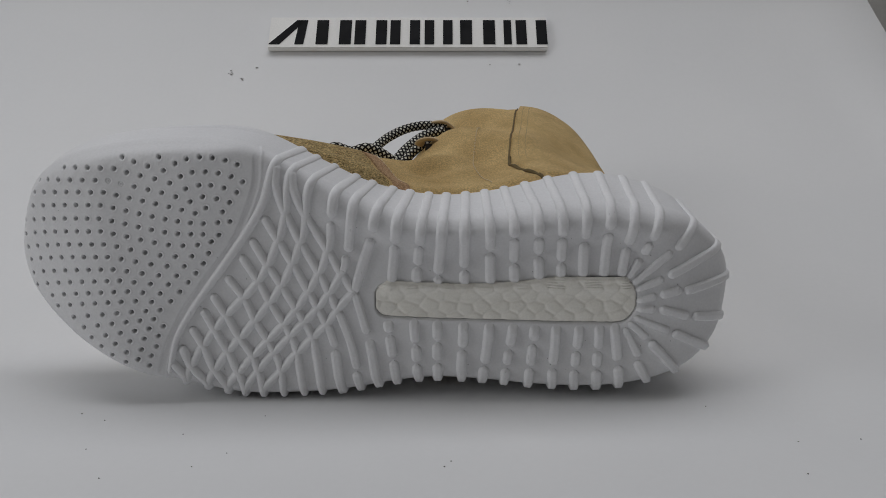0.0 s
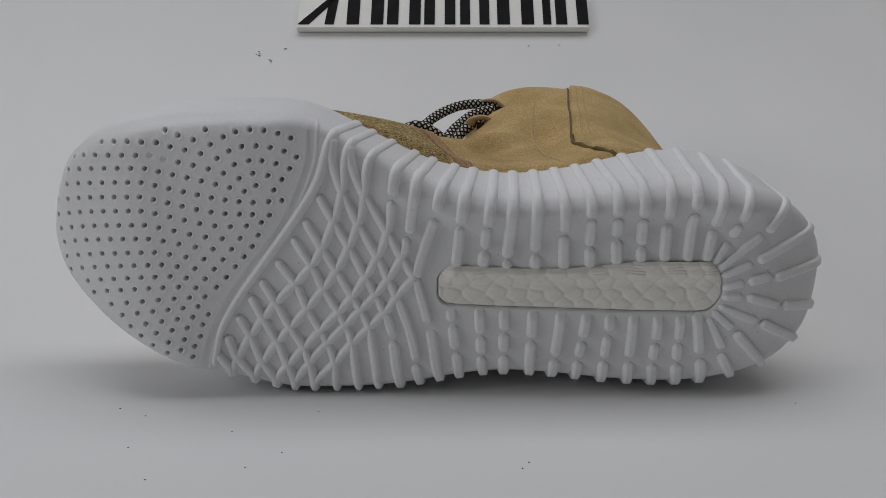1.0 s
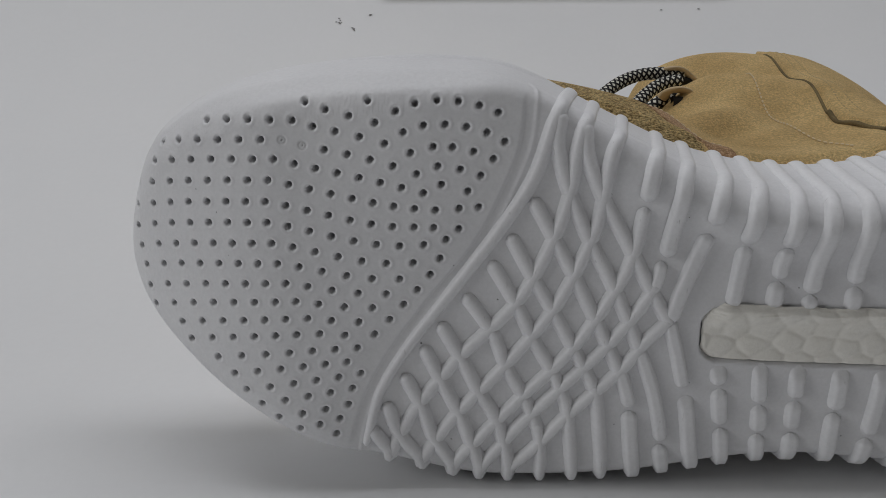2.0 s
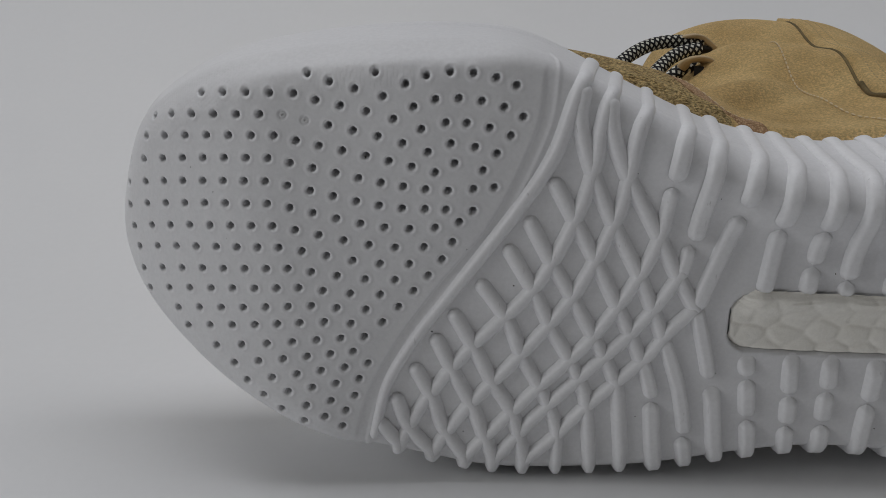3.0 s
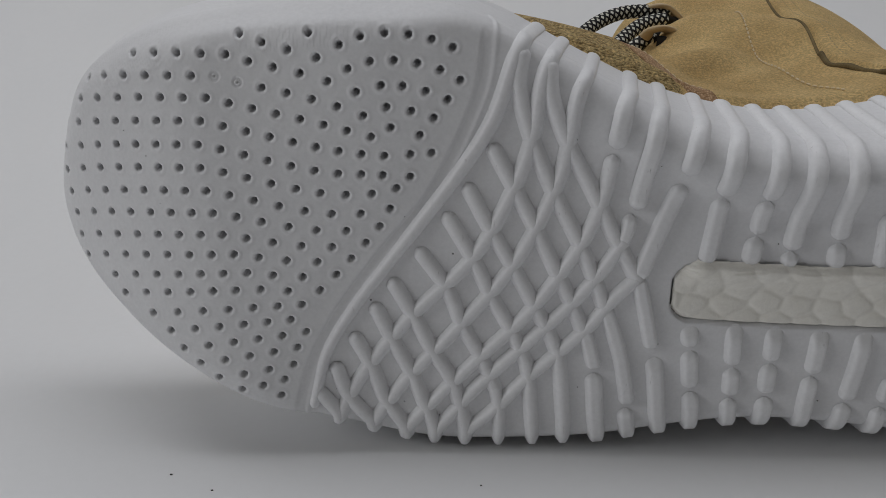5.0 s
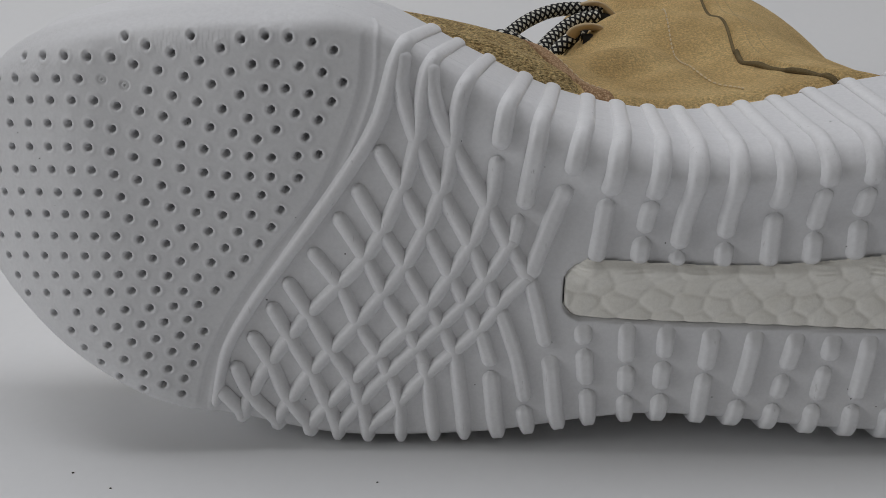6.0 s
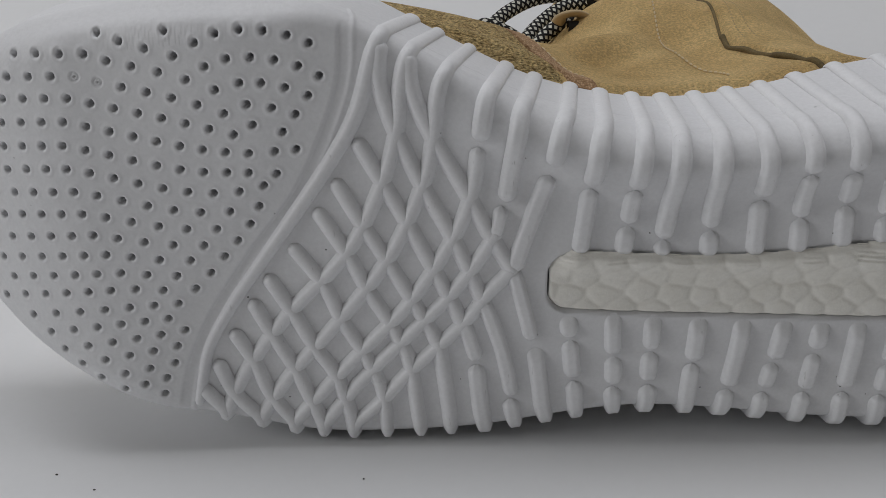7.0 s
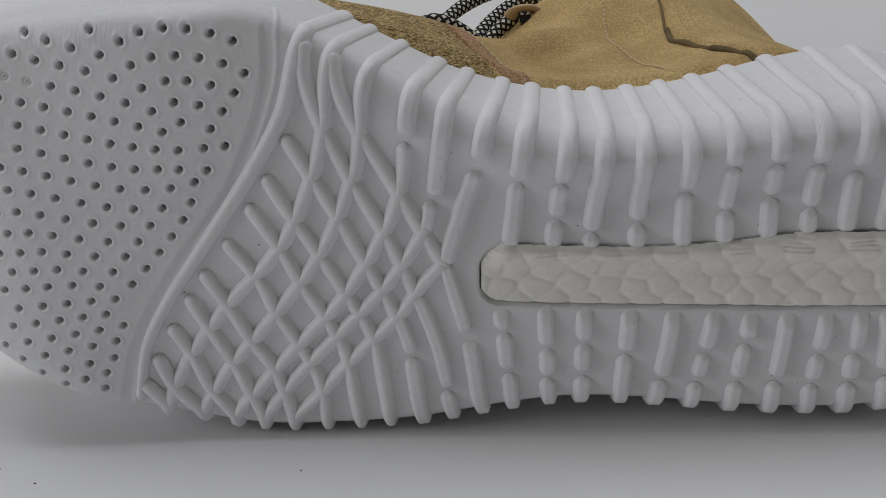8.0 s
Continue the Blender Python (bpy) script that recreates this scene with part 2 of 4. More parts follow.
# where the finely modelled face hands over to the wall
LEAST = -(0.5708 * ROUND + 0.0030)
DEPTH = np.interp(EDGE[:, 0], [-0.195, -0.165, -0.12, -0.07, -0.04, -0.015, 0.01, 0.04, 0.06, 0.12], [0.046, 0.040, 0.036, 0.0345, 0.0305, 0.0285, 0.0310, 0.0345, 0.0370, 0.0400])
FLARE = 0.0030 + 0.0020 * smoothstep(-0.3, -0.8, OUT[:, 1]) * smoothstep(-0.12, -0.09, EDGE[:, 0]) + 0.0032 * UPPER_SIDE * np.exp(-(((EDGE[:, 0] - 0.072) / 0.045) ** 2)) - 0.0022 * smoothstep(0.085, 0.115, EDGE[:, 0])


def brim(i, d):
    """Sets the upper edge a little forward, added so the hollow below falls into shade."""
    return 0.0048 * UPPER_SIDE[i] * smoothstep(-0.075, -0.01, EDGE[i, 0]) * smoothstep(0.112, 0.078, EDGE[i, 0]) * smoothstep(0.021, 0.006, d)


def wrap(i, d):
    """Point and normal on the sole, by the index along the outline and the distance d inside it (negative: on round the edge and up the wall)."""
    e, n, r, dep, fl = EDGE[i], OUT[i], ROUND[i], DEPTH[i], FLARE[i]
    a = r - d
    ang = np.clip(a / r, 0, math.pi / 2)
    w = np.clip(a - r * math.pi / 2, 0, None)
    k = np.clip(w / (dep - r), 0, 1)
    reach = np.where(a < 0, a, r * np.sin(ang)) - r + fl * k
    # the wall's shoulder turns in at its far edge
    reach = reach - 0.0016 * smoothstep(0.86, 1.0, k)
    # a fine moulded groove along the top of the toe
    reach = reach - 0.0007 * np.exp(-(((k - 0.70) / 0.05) ** 2)) * UPPER_SIDE[i] * smoothstep(-0.128, -0.112, e[..., 0]) * smoothstep(-0.070, -0.076, e[..., 0])
    flat = e + n * reach[..., None]
    y = r * (1 - np.cos(ang)) + w + (rocker(flat[..., 0], flat[..., 1]) - brim(i, d)) * (1 - k)
    pos = np.stack([flat[..., 0], y, flat[..., 1]], -1)
    nor = np.stack([n[..., 0] * np.sin(ang), -np.cos(ang), n[..., 1] * np.sin(ang)], -1)
    return pos, nor


def nearest(x, z):
    """Index of the nearest outline point and the signed distance inside it."""
    idx, dist = [], []
    for cx, cz in zip(np.array_split(x, max(1, len(x) // 4000)), np.array_split(z, max(1, len(x) // 4000))):
        dd = (cx[:, None] - EDGE[None, :, 0]) ** 2 + (cz[:, None] - EDGE[None, :, 1]) ** 2
        i = dd.argmin(1)
        idx.append(i)
        dist.append(-((cx - EDGE[i, 0]) * OUT[i, 0] + (cz - EDGE[i, 1]) * OUT[i, 1]))
    return np.concatenate(idx), np.concatenate(dist)


def slid(pos, i, x, z):
    """Moves points from their outline sample along the outline to their own place."""
    k = (x - EDGE[i, 0]) * TAN[i, 0] + (z - EDGE[i, 1]) * TAN[i, 1]
    pos[:, 0] += TAN[i, 0] * k
    pos[:, 2] += TAN[i, 1] * k
    return pos


def on_sole(x, z):
    i, d = nearest(x, z)
    pos, nor = wrap(i, d)
    pos = slid(pos, i, x, z)
    inside = d > ROUND[i]
    pos[inside, 0], pos[inside, 2] = x[inside], z[inside]
    pos[inside, 1] = rocker(x[inside], z[inside]) - brim(i[inside], d[inside])
    return pos, nor, i, d


# the toe pad's edge, and the thick curved rib that borders the lattice
PAD_EDGE = spline([(-0.0768, 0.112), (-0.0776, 0.1030), (-0.0795, 0.0895), (-0.0892, 0.0682), (-0.1022, 0.0515), (-0.1140, 0.0347), (-0.1213, 0.0196), (-0.1260, 0.000)], 120)
BORDER = spline([(-0.0700, 0.1010), (-0.0712, 0.0930), (-0.0748, 0.0840), (-0.0832, 0.0705), (-0.0956, 0.0537), (-0.1087, 0.0360), (-0.1164, 0.0221), (-0.1196, 0.0085)], 60)


def side_of(curve, x, z):
    """How far (x) a point lies past a curve that runs down in z."""
    o = np.argsort(curve[:, 1])
    return x - np.interp(z, curve[o, 1], curve[o, 0])


WINDOW_X = [-0.026, -0.009, 0.005, 0.018, 0.032, 0.045, 0.054, 0.080]
WINDOW_TOP = [0.0490, 0.0484, 0.0478, 0.0479, 0.0488, 0.0505, 0.0512, 0.0514]


def slot(x, z, grow=0.0):
    """Signed distance to the long window in the sole: tapered, round-ended."""
    k = np.clip((x + 0.0282) / 0.1116, 0, 1)
    r = 0.0052 + 0.0036 * k
    top = np.interp(x, WINDOW_X, WINDOW_TOP)
    low = np.interp(x, [-0.027, -0.008, 0.020, 0.050, 0.075], [0.0340, 0.0330, 0.0322, 0.0312, 0.0310])
    qx = abs(x - 0.0270) - 0.0562 + r
    qz = abs(z - (top + low) / 2) - (top - low) / 2 + r
    return np.hypot(np.maximum(qx, 0), np.maximum(qz, 0)) + np.minimum(np.maximum(qx, qz), 0) - r - grow


def pit_places():
    """Rows of pits: level across the toe, then fanning out towards the lattice."""
    out = []
    # the fan: rows start along a bowed line, drop away and level out again, their pitch widening towards the lattice
    begin_x = [-0.1301, -0.1335, -0.1364, -0.139, -0.141, -0.1423, -0.1425, -0.142, -0.1412, -0.1397, -0.1376, -0.1349, -0.1319]
    begin_z = [0.1025, 0.0984, 0.0937, 0.0889, 0.0836, 0.0781, 0.0726, 0.067, 0.0615, 0.056, 0.0509, 0.046, 0.0416]
    grow_x = [[0.0335, 0.0315, -0.0627, 0.0479], [0.0226, -0.1237, 0.2097, -0.0618]]
    grow_z = [[-0.0148, 0.0316, -0.0376, 0.0185], [0.0239, -0.0975, 0.0108, 0.0525], [-0.0421, 0.2345, -0.3535, 0.2469]]
    for k, count in enumerate((6, 7, 8, 8, 9, 9, 9, 8, 7, 6, 5, 4, 3)):
        q = k / 12
        for n in range(count):
            dx, dz = (sum((n / 8) ** (o + 1) * sum(c * q ** d for d, c in enumerate(cs)) for o, cs in enumerate(g)) for g in (grow_x, grow_z))
            out.append((begin_x[k] + dx, begin_z[k] + dz))
    # straight rows along the lower edge
    for x0, step, slope, level in ((-0.1534, 0.0064, 0.091, 0.04873), (-0.1560, 0.0063, 0.127, 0.04923), (-0.1468, 0.0066, 0.164, 0.04967), (-0.1430, 0.0067, 0.192, 0.0490),
                                 (-0.1383, 0.0071, 0.21, 0.0465), (-0.1331, 0.0063, 0.28, 0.0515), (-0.1278, 0.0065, 0.28, 0.0471)):
        for n in range(-2, 6):
            x = x0 + n * step
            if level + slope * x < 0.0495 + x * 0.12 + 0.02:
                out.append((x, level + slope * x))
    # the corner next to the lattice has its own, bent rows
    def bow(u):
        return 0.00042 * u * u - 0.0012 * u

    for j in range(5):
        for n in range(5):
            out.append((-0.1050 + 0.0021 * j + 0.0052 * n - 0.0004 * (n > 3), 0.1025 - 0.0050 * j - bow(n + 0.6 * j) + bow(0.6 * j)))
    # short outer row and the gap before the corner
    out += [(-0.1158, 0.1030), (-0.1095, 0.1008), (-0.1030, 0.0973), (-0.0937, 0.0714), (-0.0936, 0.0768), (-0.0884, 0.0771), (-0.1006, 0.0717)]
    # level rows out to the toe
    for k in range(1, 13):
        step = np.interp(k, [1, 3, 5, 8, 10, 12], [0.0053, 0.0051, 0.0048, 0.0049, 0.0053, 0.0056])
        drop = np.interp(k, [8, 10, 12], [0.00004, 0.00016, 0.00034])
        for n in range(1, 9):
            out.append((begin_x[k] - n * step - 0.00035 * max(0, k - 10), begin_z[k] - n * drop))
    p = np.stack(along_view_rays(*np.array(out).T), -1)
    # smooth shift of the pits, fitted to where they appear in the camera's view
    u, v = (p[:, 0] + 0.135) / 0.05, (p[:, 1] - 0.06) / 0.05
    terms = np.stack([u**0, u, v, u * u, u * v, v * v, u**3, u * u * v, u * v * v, v**3], -1)
    p[:, 0] += terms @ np.array([0.18, 1.71, -1.15, -1.47, 4.09, -0.9, -2.93, 4.02, -3.39, 0.35]) / 1000
    p[:, 1] += terms @ np.array([-0.34, -0.02, -0.53, -1.14, -0.07, 1.16, 0.57, 1.22, -1.42, 0.69]) / 1000
    a, b = (p[:, 0] + 0.1024) ** 2 + (p[:, 1] - 0.085) ** 2, (p[:, 0] + 0.1003) ** 2 + (p[:, 1] - 0.0606) ** 2
    p[:, 0] += 0.0012 * np.exp(-b / 0.008**2) - 0.0010 * np.exp(-a / 0.013**2)
    i, d = nearest(p[:, 0], p[:, 1])
    ok = (d > 0.0027) & (side_of(PAD_EDGE, p[:, 0], p[:, 1]) < -0.0032)
    kept = []
    for q in p[ok]:
        if all(math.hypot(q[0] - r[0], q[1] - r[1]) > 0.0041 for r in kept):
            kept.append(q)
    return kept


def face_patch(name, x0, x1, step, test, label, pits=()):
    """A fine sheet of the sole's face with its relief."""
    xs, zs = np.arange(x0, x1, step), np.arange(-0.014, 0.124, step)
    gx, gz = np.meshgrid(xs, zs)
    x, z = gx.ravel(), gz.ravel()
    i, d = nearest(x, z)
    least = LEAST[i]
    grown, inner = test(x, z).reshape(gx.shape), (d > least).reshape(gx.shape)
    cell = grown[:-1, :-1] & grown[1:, :-1] & grown[:-1, 1:] & grown[1:, 1:]
    cell &= inner[:-1, :-1] | inner[1:, :-1] | inner[:-1, 1:] | inner[1:, 1:]
    pos, nor = wrap(i, np.maximum(d, least))
    pos = slid(pos, i, x, z)
    inner = d > ROUND[i]
    pos[inner, 0], pos[inner, 1], pos[inner, 2] = x[inner], rocker(x[inner], z[inner]) - brim(i[inner], d[inner]), z[inner]
    lift = (0.0007 * smoothstep(0.0006, -0.0006, side_of(PAD_EDGE, x, z)) + 0.0008 * smoothstep(-0.001, -0.012, side_of(PAD_EDGE, x, z)) * smoothstep(-0.165, -0.140, x)) * smoothstep(0.0005, 0.0065, d)
    lift += 0.0003 * np.exp(-(((side_of(PAD_EDGE, x, z) - 0.0032) / 0.0006) ** 2))
    for px, pz in pits:
        near = (abs(x - px) < 0.0025) & (abs(z - pz) < 0.0025)
        r = np.hypot(x[near] - px, (z[near] - pz))
        if math.hypot(px + 0.1354, pz - 0.0932) < 0.0045:
            # two pits are plugged: only a fine ring shows
            lift[near] -= 0.0004 * np.exp(-(((r - 0.0009) / 0.00025) ** 2)) + 0.0008 * smoothstep(0.0004, 0.0001, r)
            continue
        lift[near] -= 0.0038 * smoothstep(0.00090, 0.00052, r) + 0.0003 * smoothstep(0.00130, 0.00065, r)
        lift[near] += 0.00016 * np.exp(-(((r - 0.00155) / 0.00040) ** 2))
    sd = slot(x, z)
    lift -= 0.0034 * smoothstep(0.0003, -0.0004, sd)
    pos += nor * lift[:, None]
    if name == "outsole":
        pos -= nor * 0.00004
    w = len(xs)
    a = np.argwhere(cell)
    f = np.stack([a[:, 0] * w + a[:, 1], a[:, 0] * w + a[:, 1] + 1, (a[:, 0] + 1) * w + a[:, 1] + 1, (a[:, 0] + 1) * w + a[:, 1]], -1)
    used, back = np.unique(f, return_inverse=True)
    return part(name, pos[used], back.reshape(f.shape), RUBBER, shoe, label)


def border_side(x, z):
    return side_of(BORDER, x, z)


face_patch("toe_pad", -0.205, -0.064, 0.00030, lambda x, z: border_side(x, z) < 0.0006, "white rubber toe pad dotted with small round pits", pit_places())
OUTSOLE = face_patch("outsole", -0.125, 0.142, 0.0006, lambda x, z: border_side(x, z) > -0.0008, "white rubber outsole with a long window")


def sidewall():
    """The rounded edge and the wall of the sole, all the way round, with its closed back."""
    i = np.arange(N)
    rings = []
    for d in (0.0020, 0.0012, 0.0005):
        p, n = wrap(i, LEAST + d)
        rings.append(p - n * 0.0003)
    for k in np.linspace(0, 1, 44):
        end = -(ROUND * (math.pi / 2 - 1) + (DEPTH - ROUND))
        p, n = wrap(i, LEAST + (end - LEAST) * k)
        rings.append(p)
    last = rings[-1].copy()
    for inset in (0.0025, 0.012):
        q = last.copy()
        q[:, 0] -= OUT[:, 0] * inset
        q[:, 2] -= OUT[:, 1] * inset
        q[:, 1] += 0.0004
        rings.append(q)
    v = np.vstack(rings)
    m = len(rings)
    f = quads(m, N, True) + [tuple(range((m - 1) * N, m * N))]
    part("sidewall", v, f, RUBBER, shoe, "smooth white rubber sidewall")


sidewall()


# ---- ribs and lattice ----
def rib(points, half=0.0026, high=0.0020, start_wraps=False, end_wraps=False, name="rib", fade=0.0, slender=1.0):
    """One raised rounded rib along a drawn line on the sole; a wrapped end goes on round the edge and up the wall."""
    points = [tuple(p) for p in points]
    grow = 0.0007
    (ax, az), (bx, bz) = points[0], points[1]
    k = grow / math.dist(points[0], points[1])
    points[0] = (ax + (ax - bx) * k, az + (az - bz) * k)
    (ax, az), (bx, bz) = points[-1], points[-2]
    k = grow / math.dist(points[-1], points[-2])
    points[-1] = (ax + (ax - bx) * k, az + (az - bz) * k)
    line = spline(points, max(6, int(sum(math.dist(a, b) for a, b in zip(points[:-1], points[1:])) / 0.0007)))
    pos, nor, idx, d = on_sole(line[:, 0].copy(), line[:, 1].copy())

    def over(k):
        i = idx[k]
        end = -(ROUND[i] * (math.pi / 2 - 1) + (DEPTH[i] - ROUND[i]))
        ds = np.linspace(d[k] - 0.0007, end, max(4, int((d[k] - end) / 0.0008)))
        # up the wall the ribs lean towards the heel
        lean = UPPER_SIDE[i] * np.interp(EDGE[i, 0], [-0.085, -0.045, -0.025, -0.009, 0.01, 0.02, 0.04, 0.06], [0.18, 0.19, 0.17, 0.07, 0.05, 0.0, -0.06, 0.0]) * np.clip(0.6 * ROUND[i] - ds, 0, None) ** 2 / (np.clip(0.6 * ROUND[i] - ds, 0, None) + 0.005)
        shift = lean / SPACING
        js = (i + np.round(shift).astype(int)) % N
        p, n = wrap(js, ds)
        rest = (shift - np.round(shift)) * SPACING
        p[:, 0] += TAN[js, 0] * rest
        p[:, 2] += TAN[js, 1] * rest
        return p, n

    bends = []
    if start_wraps:
        p, n = over(0)
        pos, nor = np.vstack([p[::-1], pos]), np.vstack([n[::-1], nor])
        bends.append(len(p))
    if end_wraps:
        p, n = over(len(d) - 1)
        bends.append(len(pos))
        pos, nor = np.vstack([pos, p]), np.vstack([nor, n])
    if bends:
        # ease the line only where it turns the edge
        near = np.max([np.exp(-(((np.arange(len(pos)) - k) / 7.0) ** 2)) for k in bends], axis=0)[1:-1, None]
        for _ in range(12):
            pos[1:-1] += near * (0.25 * pos[:-2] - 0.5 * pos[1:-1] + 0.25 * pos[2:])
        nor = nor / np.linalg.norm(nor, axis=1)[:, None]
        pos = pos + nor * 0.0002
    along = np.concatenate([[0], np.cumsum(np.linalg.norm(np.diff(pos, axis=0), axis=1))])
    tan = np.gradient(pos, axis=0)
    tan /= np.linalg.norm(tan, axis=1)[:, None] + 1e-12
    side = np.cross(nor, tan)
    side /= np.linalg.norm(side, axis=1)[:, None] + 1e-12
    high = high * (0.56 + 0.44 * np.clip(-nor[:, 1], 0, 1) + 0.50 * np.clip(-nor[:, 2], 0, 1))
    if fade:
        high = high * smoothstep(-0.15 * fade, fade, along)
    gap = np.minimum(along, along[-1] - along) + 0.00005
    e = np.sqrt(1 - np.clip(1 - gap / half, 0, 1) ** 2)
    slim = (1 - 0.14 * np.clip(nor[:, 2], 0, 1) ** 2) * np.linspace(1, slender, len(pos))
    turn = np.linspace(0, math.pi, 13)
    across = np.cos(turn)
    # rounded shoulders and a level crown; up the wall the section becomes a plain low round
    level = np.sin(math.pi / 2 * np.clip((1 - abs(across)) / (0.52 if name == "rib" else 0.80), 0, 1))
    v = []
    for p, n, s, k, hi, wide in zip(pos, nor, side, e, high, slim):
        up = max(0.0, n[2])
        section = level * (1 - up) + np.sin(turn) * up
        for u, h in zip(across, section):
            v.append(p + s * half * wide * k * u + n * (hi * (0.35 + 0.65 * k) * k * h - 0.0002))
    f = quads(len(pos), 13)
    return part(name, v, f, RIB_RUBBER, OUTSOLE)


rng = random.Random(4)


def broken(x_top, x_low, cuts, lower=False):
    """A column of ribs between the edge and the window, broken at the given widths; the piece at the edge wraps round it."""
    z0, z1 = cuts[0], cuts[-1]
    for k in range(0, len(cuts) - 1, 2):
        a, b = cuts[k], cuts[k + 1]
        if not lower and k + 2 == len(cuts) and b < 0.055:
            b = float(np.interp(x_low, WINDOW_X, WINDOW_TOP)) + 0.0012
        xa, xb = (x_top + (x_low - x_top) * (c - z0) / (z1 - z0) for c in (a, b))
        edge = (k == 0 and not lower) or (lower and k + 2 == len(cuts))
        mid = ((xa + xb) / 2 + rng.uniform(-0.0002, 0.0002), (a + b) / 2)
        rib([(xa, a), mid, (xb, b)], 0.00242 + rng.uniform(-0.00013, 0.00013), 0.0020, edge and not lower, edge and lower, fade=0.005 if lower and k == 0 else 0.0)


# upper columns: widths at which each piece starts and stops
broken(-0.0449, -0.0462, (0.0880, 0.0786))
broken(-0.0370, -0.0399, (0.0850, 0.0636))
broken(-0.0277, -0.0292, (0.0810, 0.0728))
broken(-0.0191, -0.0219, (0.0780, 0.0676, 0.0656, 0.0496))
broken(-0.0088, -0.0113, (0.0770, 0.0668, 0.0653, 0.0577, 0.0558, 0.0490))
broken(-0.0003, -0.0023, (0.0760, 0.0538, 0.0522, 0.0480))
broken(0.0090, 0.0092, (0.0760, 0.0566, 0.0545, 0.0486))
broken(0.0194, 0.0205, (0.0760, 0.0645, 0.0623, 0.0488))
broken(0.0295, 0.0306, (0.0770, 0.0707, 0.0690, 0.0589, 0.0574, 0.0490))
broken(0.0396, 0.0411, (0.0780, 0.0712, 0.0693, 0.0624, 0.0605, 0.0494))
broken(0.0498, 0.0507, (0.0780, 0.0707, 0.0689, 0.0593, 0.0577, 0.0500))
broken(0.0596, 0.0598, (0.0790, 0.0696, 0.0668, 0.0514))
broken(0.0699, 0.0685, (0.0800, 0.0738, 0.0712, 0.0516))
broken(0.0797, 0.0758, (0.0780, 0.0668, 0.0645, 0.0520))
# lower columns
rib([(-0.0378, 0.0448), (-0.0352, 0.0355), (-0.0330, 0.0266)], 0.0021)
broken(-0.0319, -0.0296, (0.0229, 0.0060), True)
broken(-0.0238, -0.0209, (0.0322, 0.0272, 0.0250, 0.0155, 0.0131, 0.0060), True)
broken(-0.0124, -0.0112, (0.0325, 0.0222, 0.0202, 0.0134, 0.0114, 0.0070), True)
broken(-0.0023, -0.0023, (0.0320, 0.0236, 0.0216, 0.0143, 0.0119, 0.0070), True)
broken(0.0091, 0.0082, (0.0315, 0.0202, 0.0181, 0.0070), True)
broken(0.0203, 0.0179, (0.0310, 0.0126, 0.0104, 0.0065), True)
broken(0.0308, 0.0272, (0.0305, 0.0205, 0.0182, 0.0121, 0.0094, 0.0055), True)
broken(0.0402, 0.0379, (0.0300, 0.0234, 0.0207, 0.0117, 0.0094, 0.0050), True)
broken(0.0493, 0.0482, (0.0300, 0.0121, 0.0094, 0.0050), True)
broken(0.0592, 0.0579, (0.0298, 0.0197, 0.0174, 0.0109, 0.0085, 0.0045), True)
broken(0.0680, 0.0678, (0.0300, 0.0197, 0.0174, 0.0109, 0.0087, 0.0045), True)
broken(0.0745, 0.0778, (0.0305, 0.0138, 0.0106, 0.0050), True)

# heel: ribs fan out from the window's round end; each row holds the ends of its pieces, from the edge inwards
FAN = [((0.0920, 0.0840), (0.0879, 0.0690), (0.0873, 0.0668), (0.0850, 0.0624), (0.0836, 0.0597), (0.0792, 0.0518)),
       ((0.1055, 0.0735), (0.0992, 0.0642), (0.0966, 0.0627), (0.0814, 0.0492)),
       ((0.1160, 0.0624), (0.0966, 0.0524), (0.0938, 0.0510), (0.0830, 0.0463)),
       ((0.1215, 0.0490), (0.1044, 0.0450), (0.1022, 0.0458), (0.0937, 0.0437), (0.0914, 0.0433), (0.0838, 0.0413)),
       ((0.1205, 0.0318), (0.1093, 0.0330), (0.1067, 0.0334), (0.0938, 0.0374), (0.0914, 0.0373), (0.0840, 0.0374)),
       ((0.1150, 0.0188), (0.1006, 0.0262), (0.0982, 0.0272), (0.0830, 0.0336)),
       ((0.1030, 0.0083), (0.0906, 0.0222), (0.0886, 0.0243), (0.0808, 0.0312)),
       ((0.0903, 0.0035), (0.0852, 0.0130), (0.0856, 0.0160), (0.0790, 0.0284))]
for row in FAN:
    for k in range(0, len(row), 2):
        a, b = row[k], row[k + 1]
        inner = k + 2 == len(row)
        rib([a, ((a[0] + b[0]) / 2, (a[1] + b[1]) / 2), b], 0.0022 if not inner else 0.0021, 0.0019 if not inner else 0.0016, k == 0, slender=0.75 if inner else 1.0)

# short pieces beside the lattice
rib([(-0.0412, 0.0612), (-0.0417, 0.0575), (-0.0428, 0.0545)], 0.0019)
rib([(-0.0302, 0.0689), (-0.0345, 0.0560), (-0.0379, 0.0456)], 0.0024)
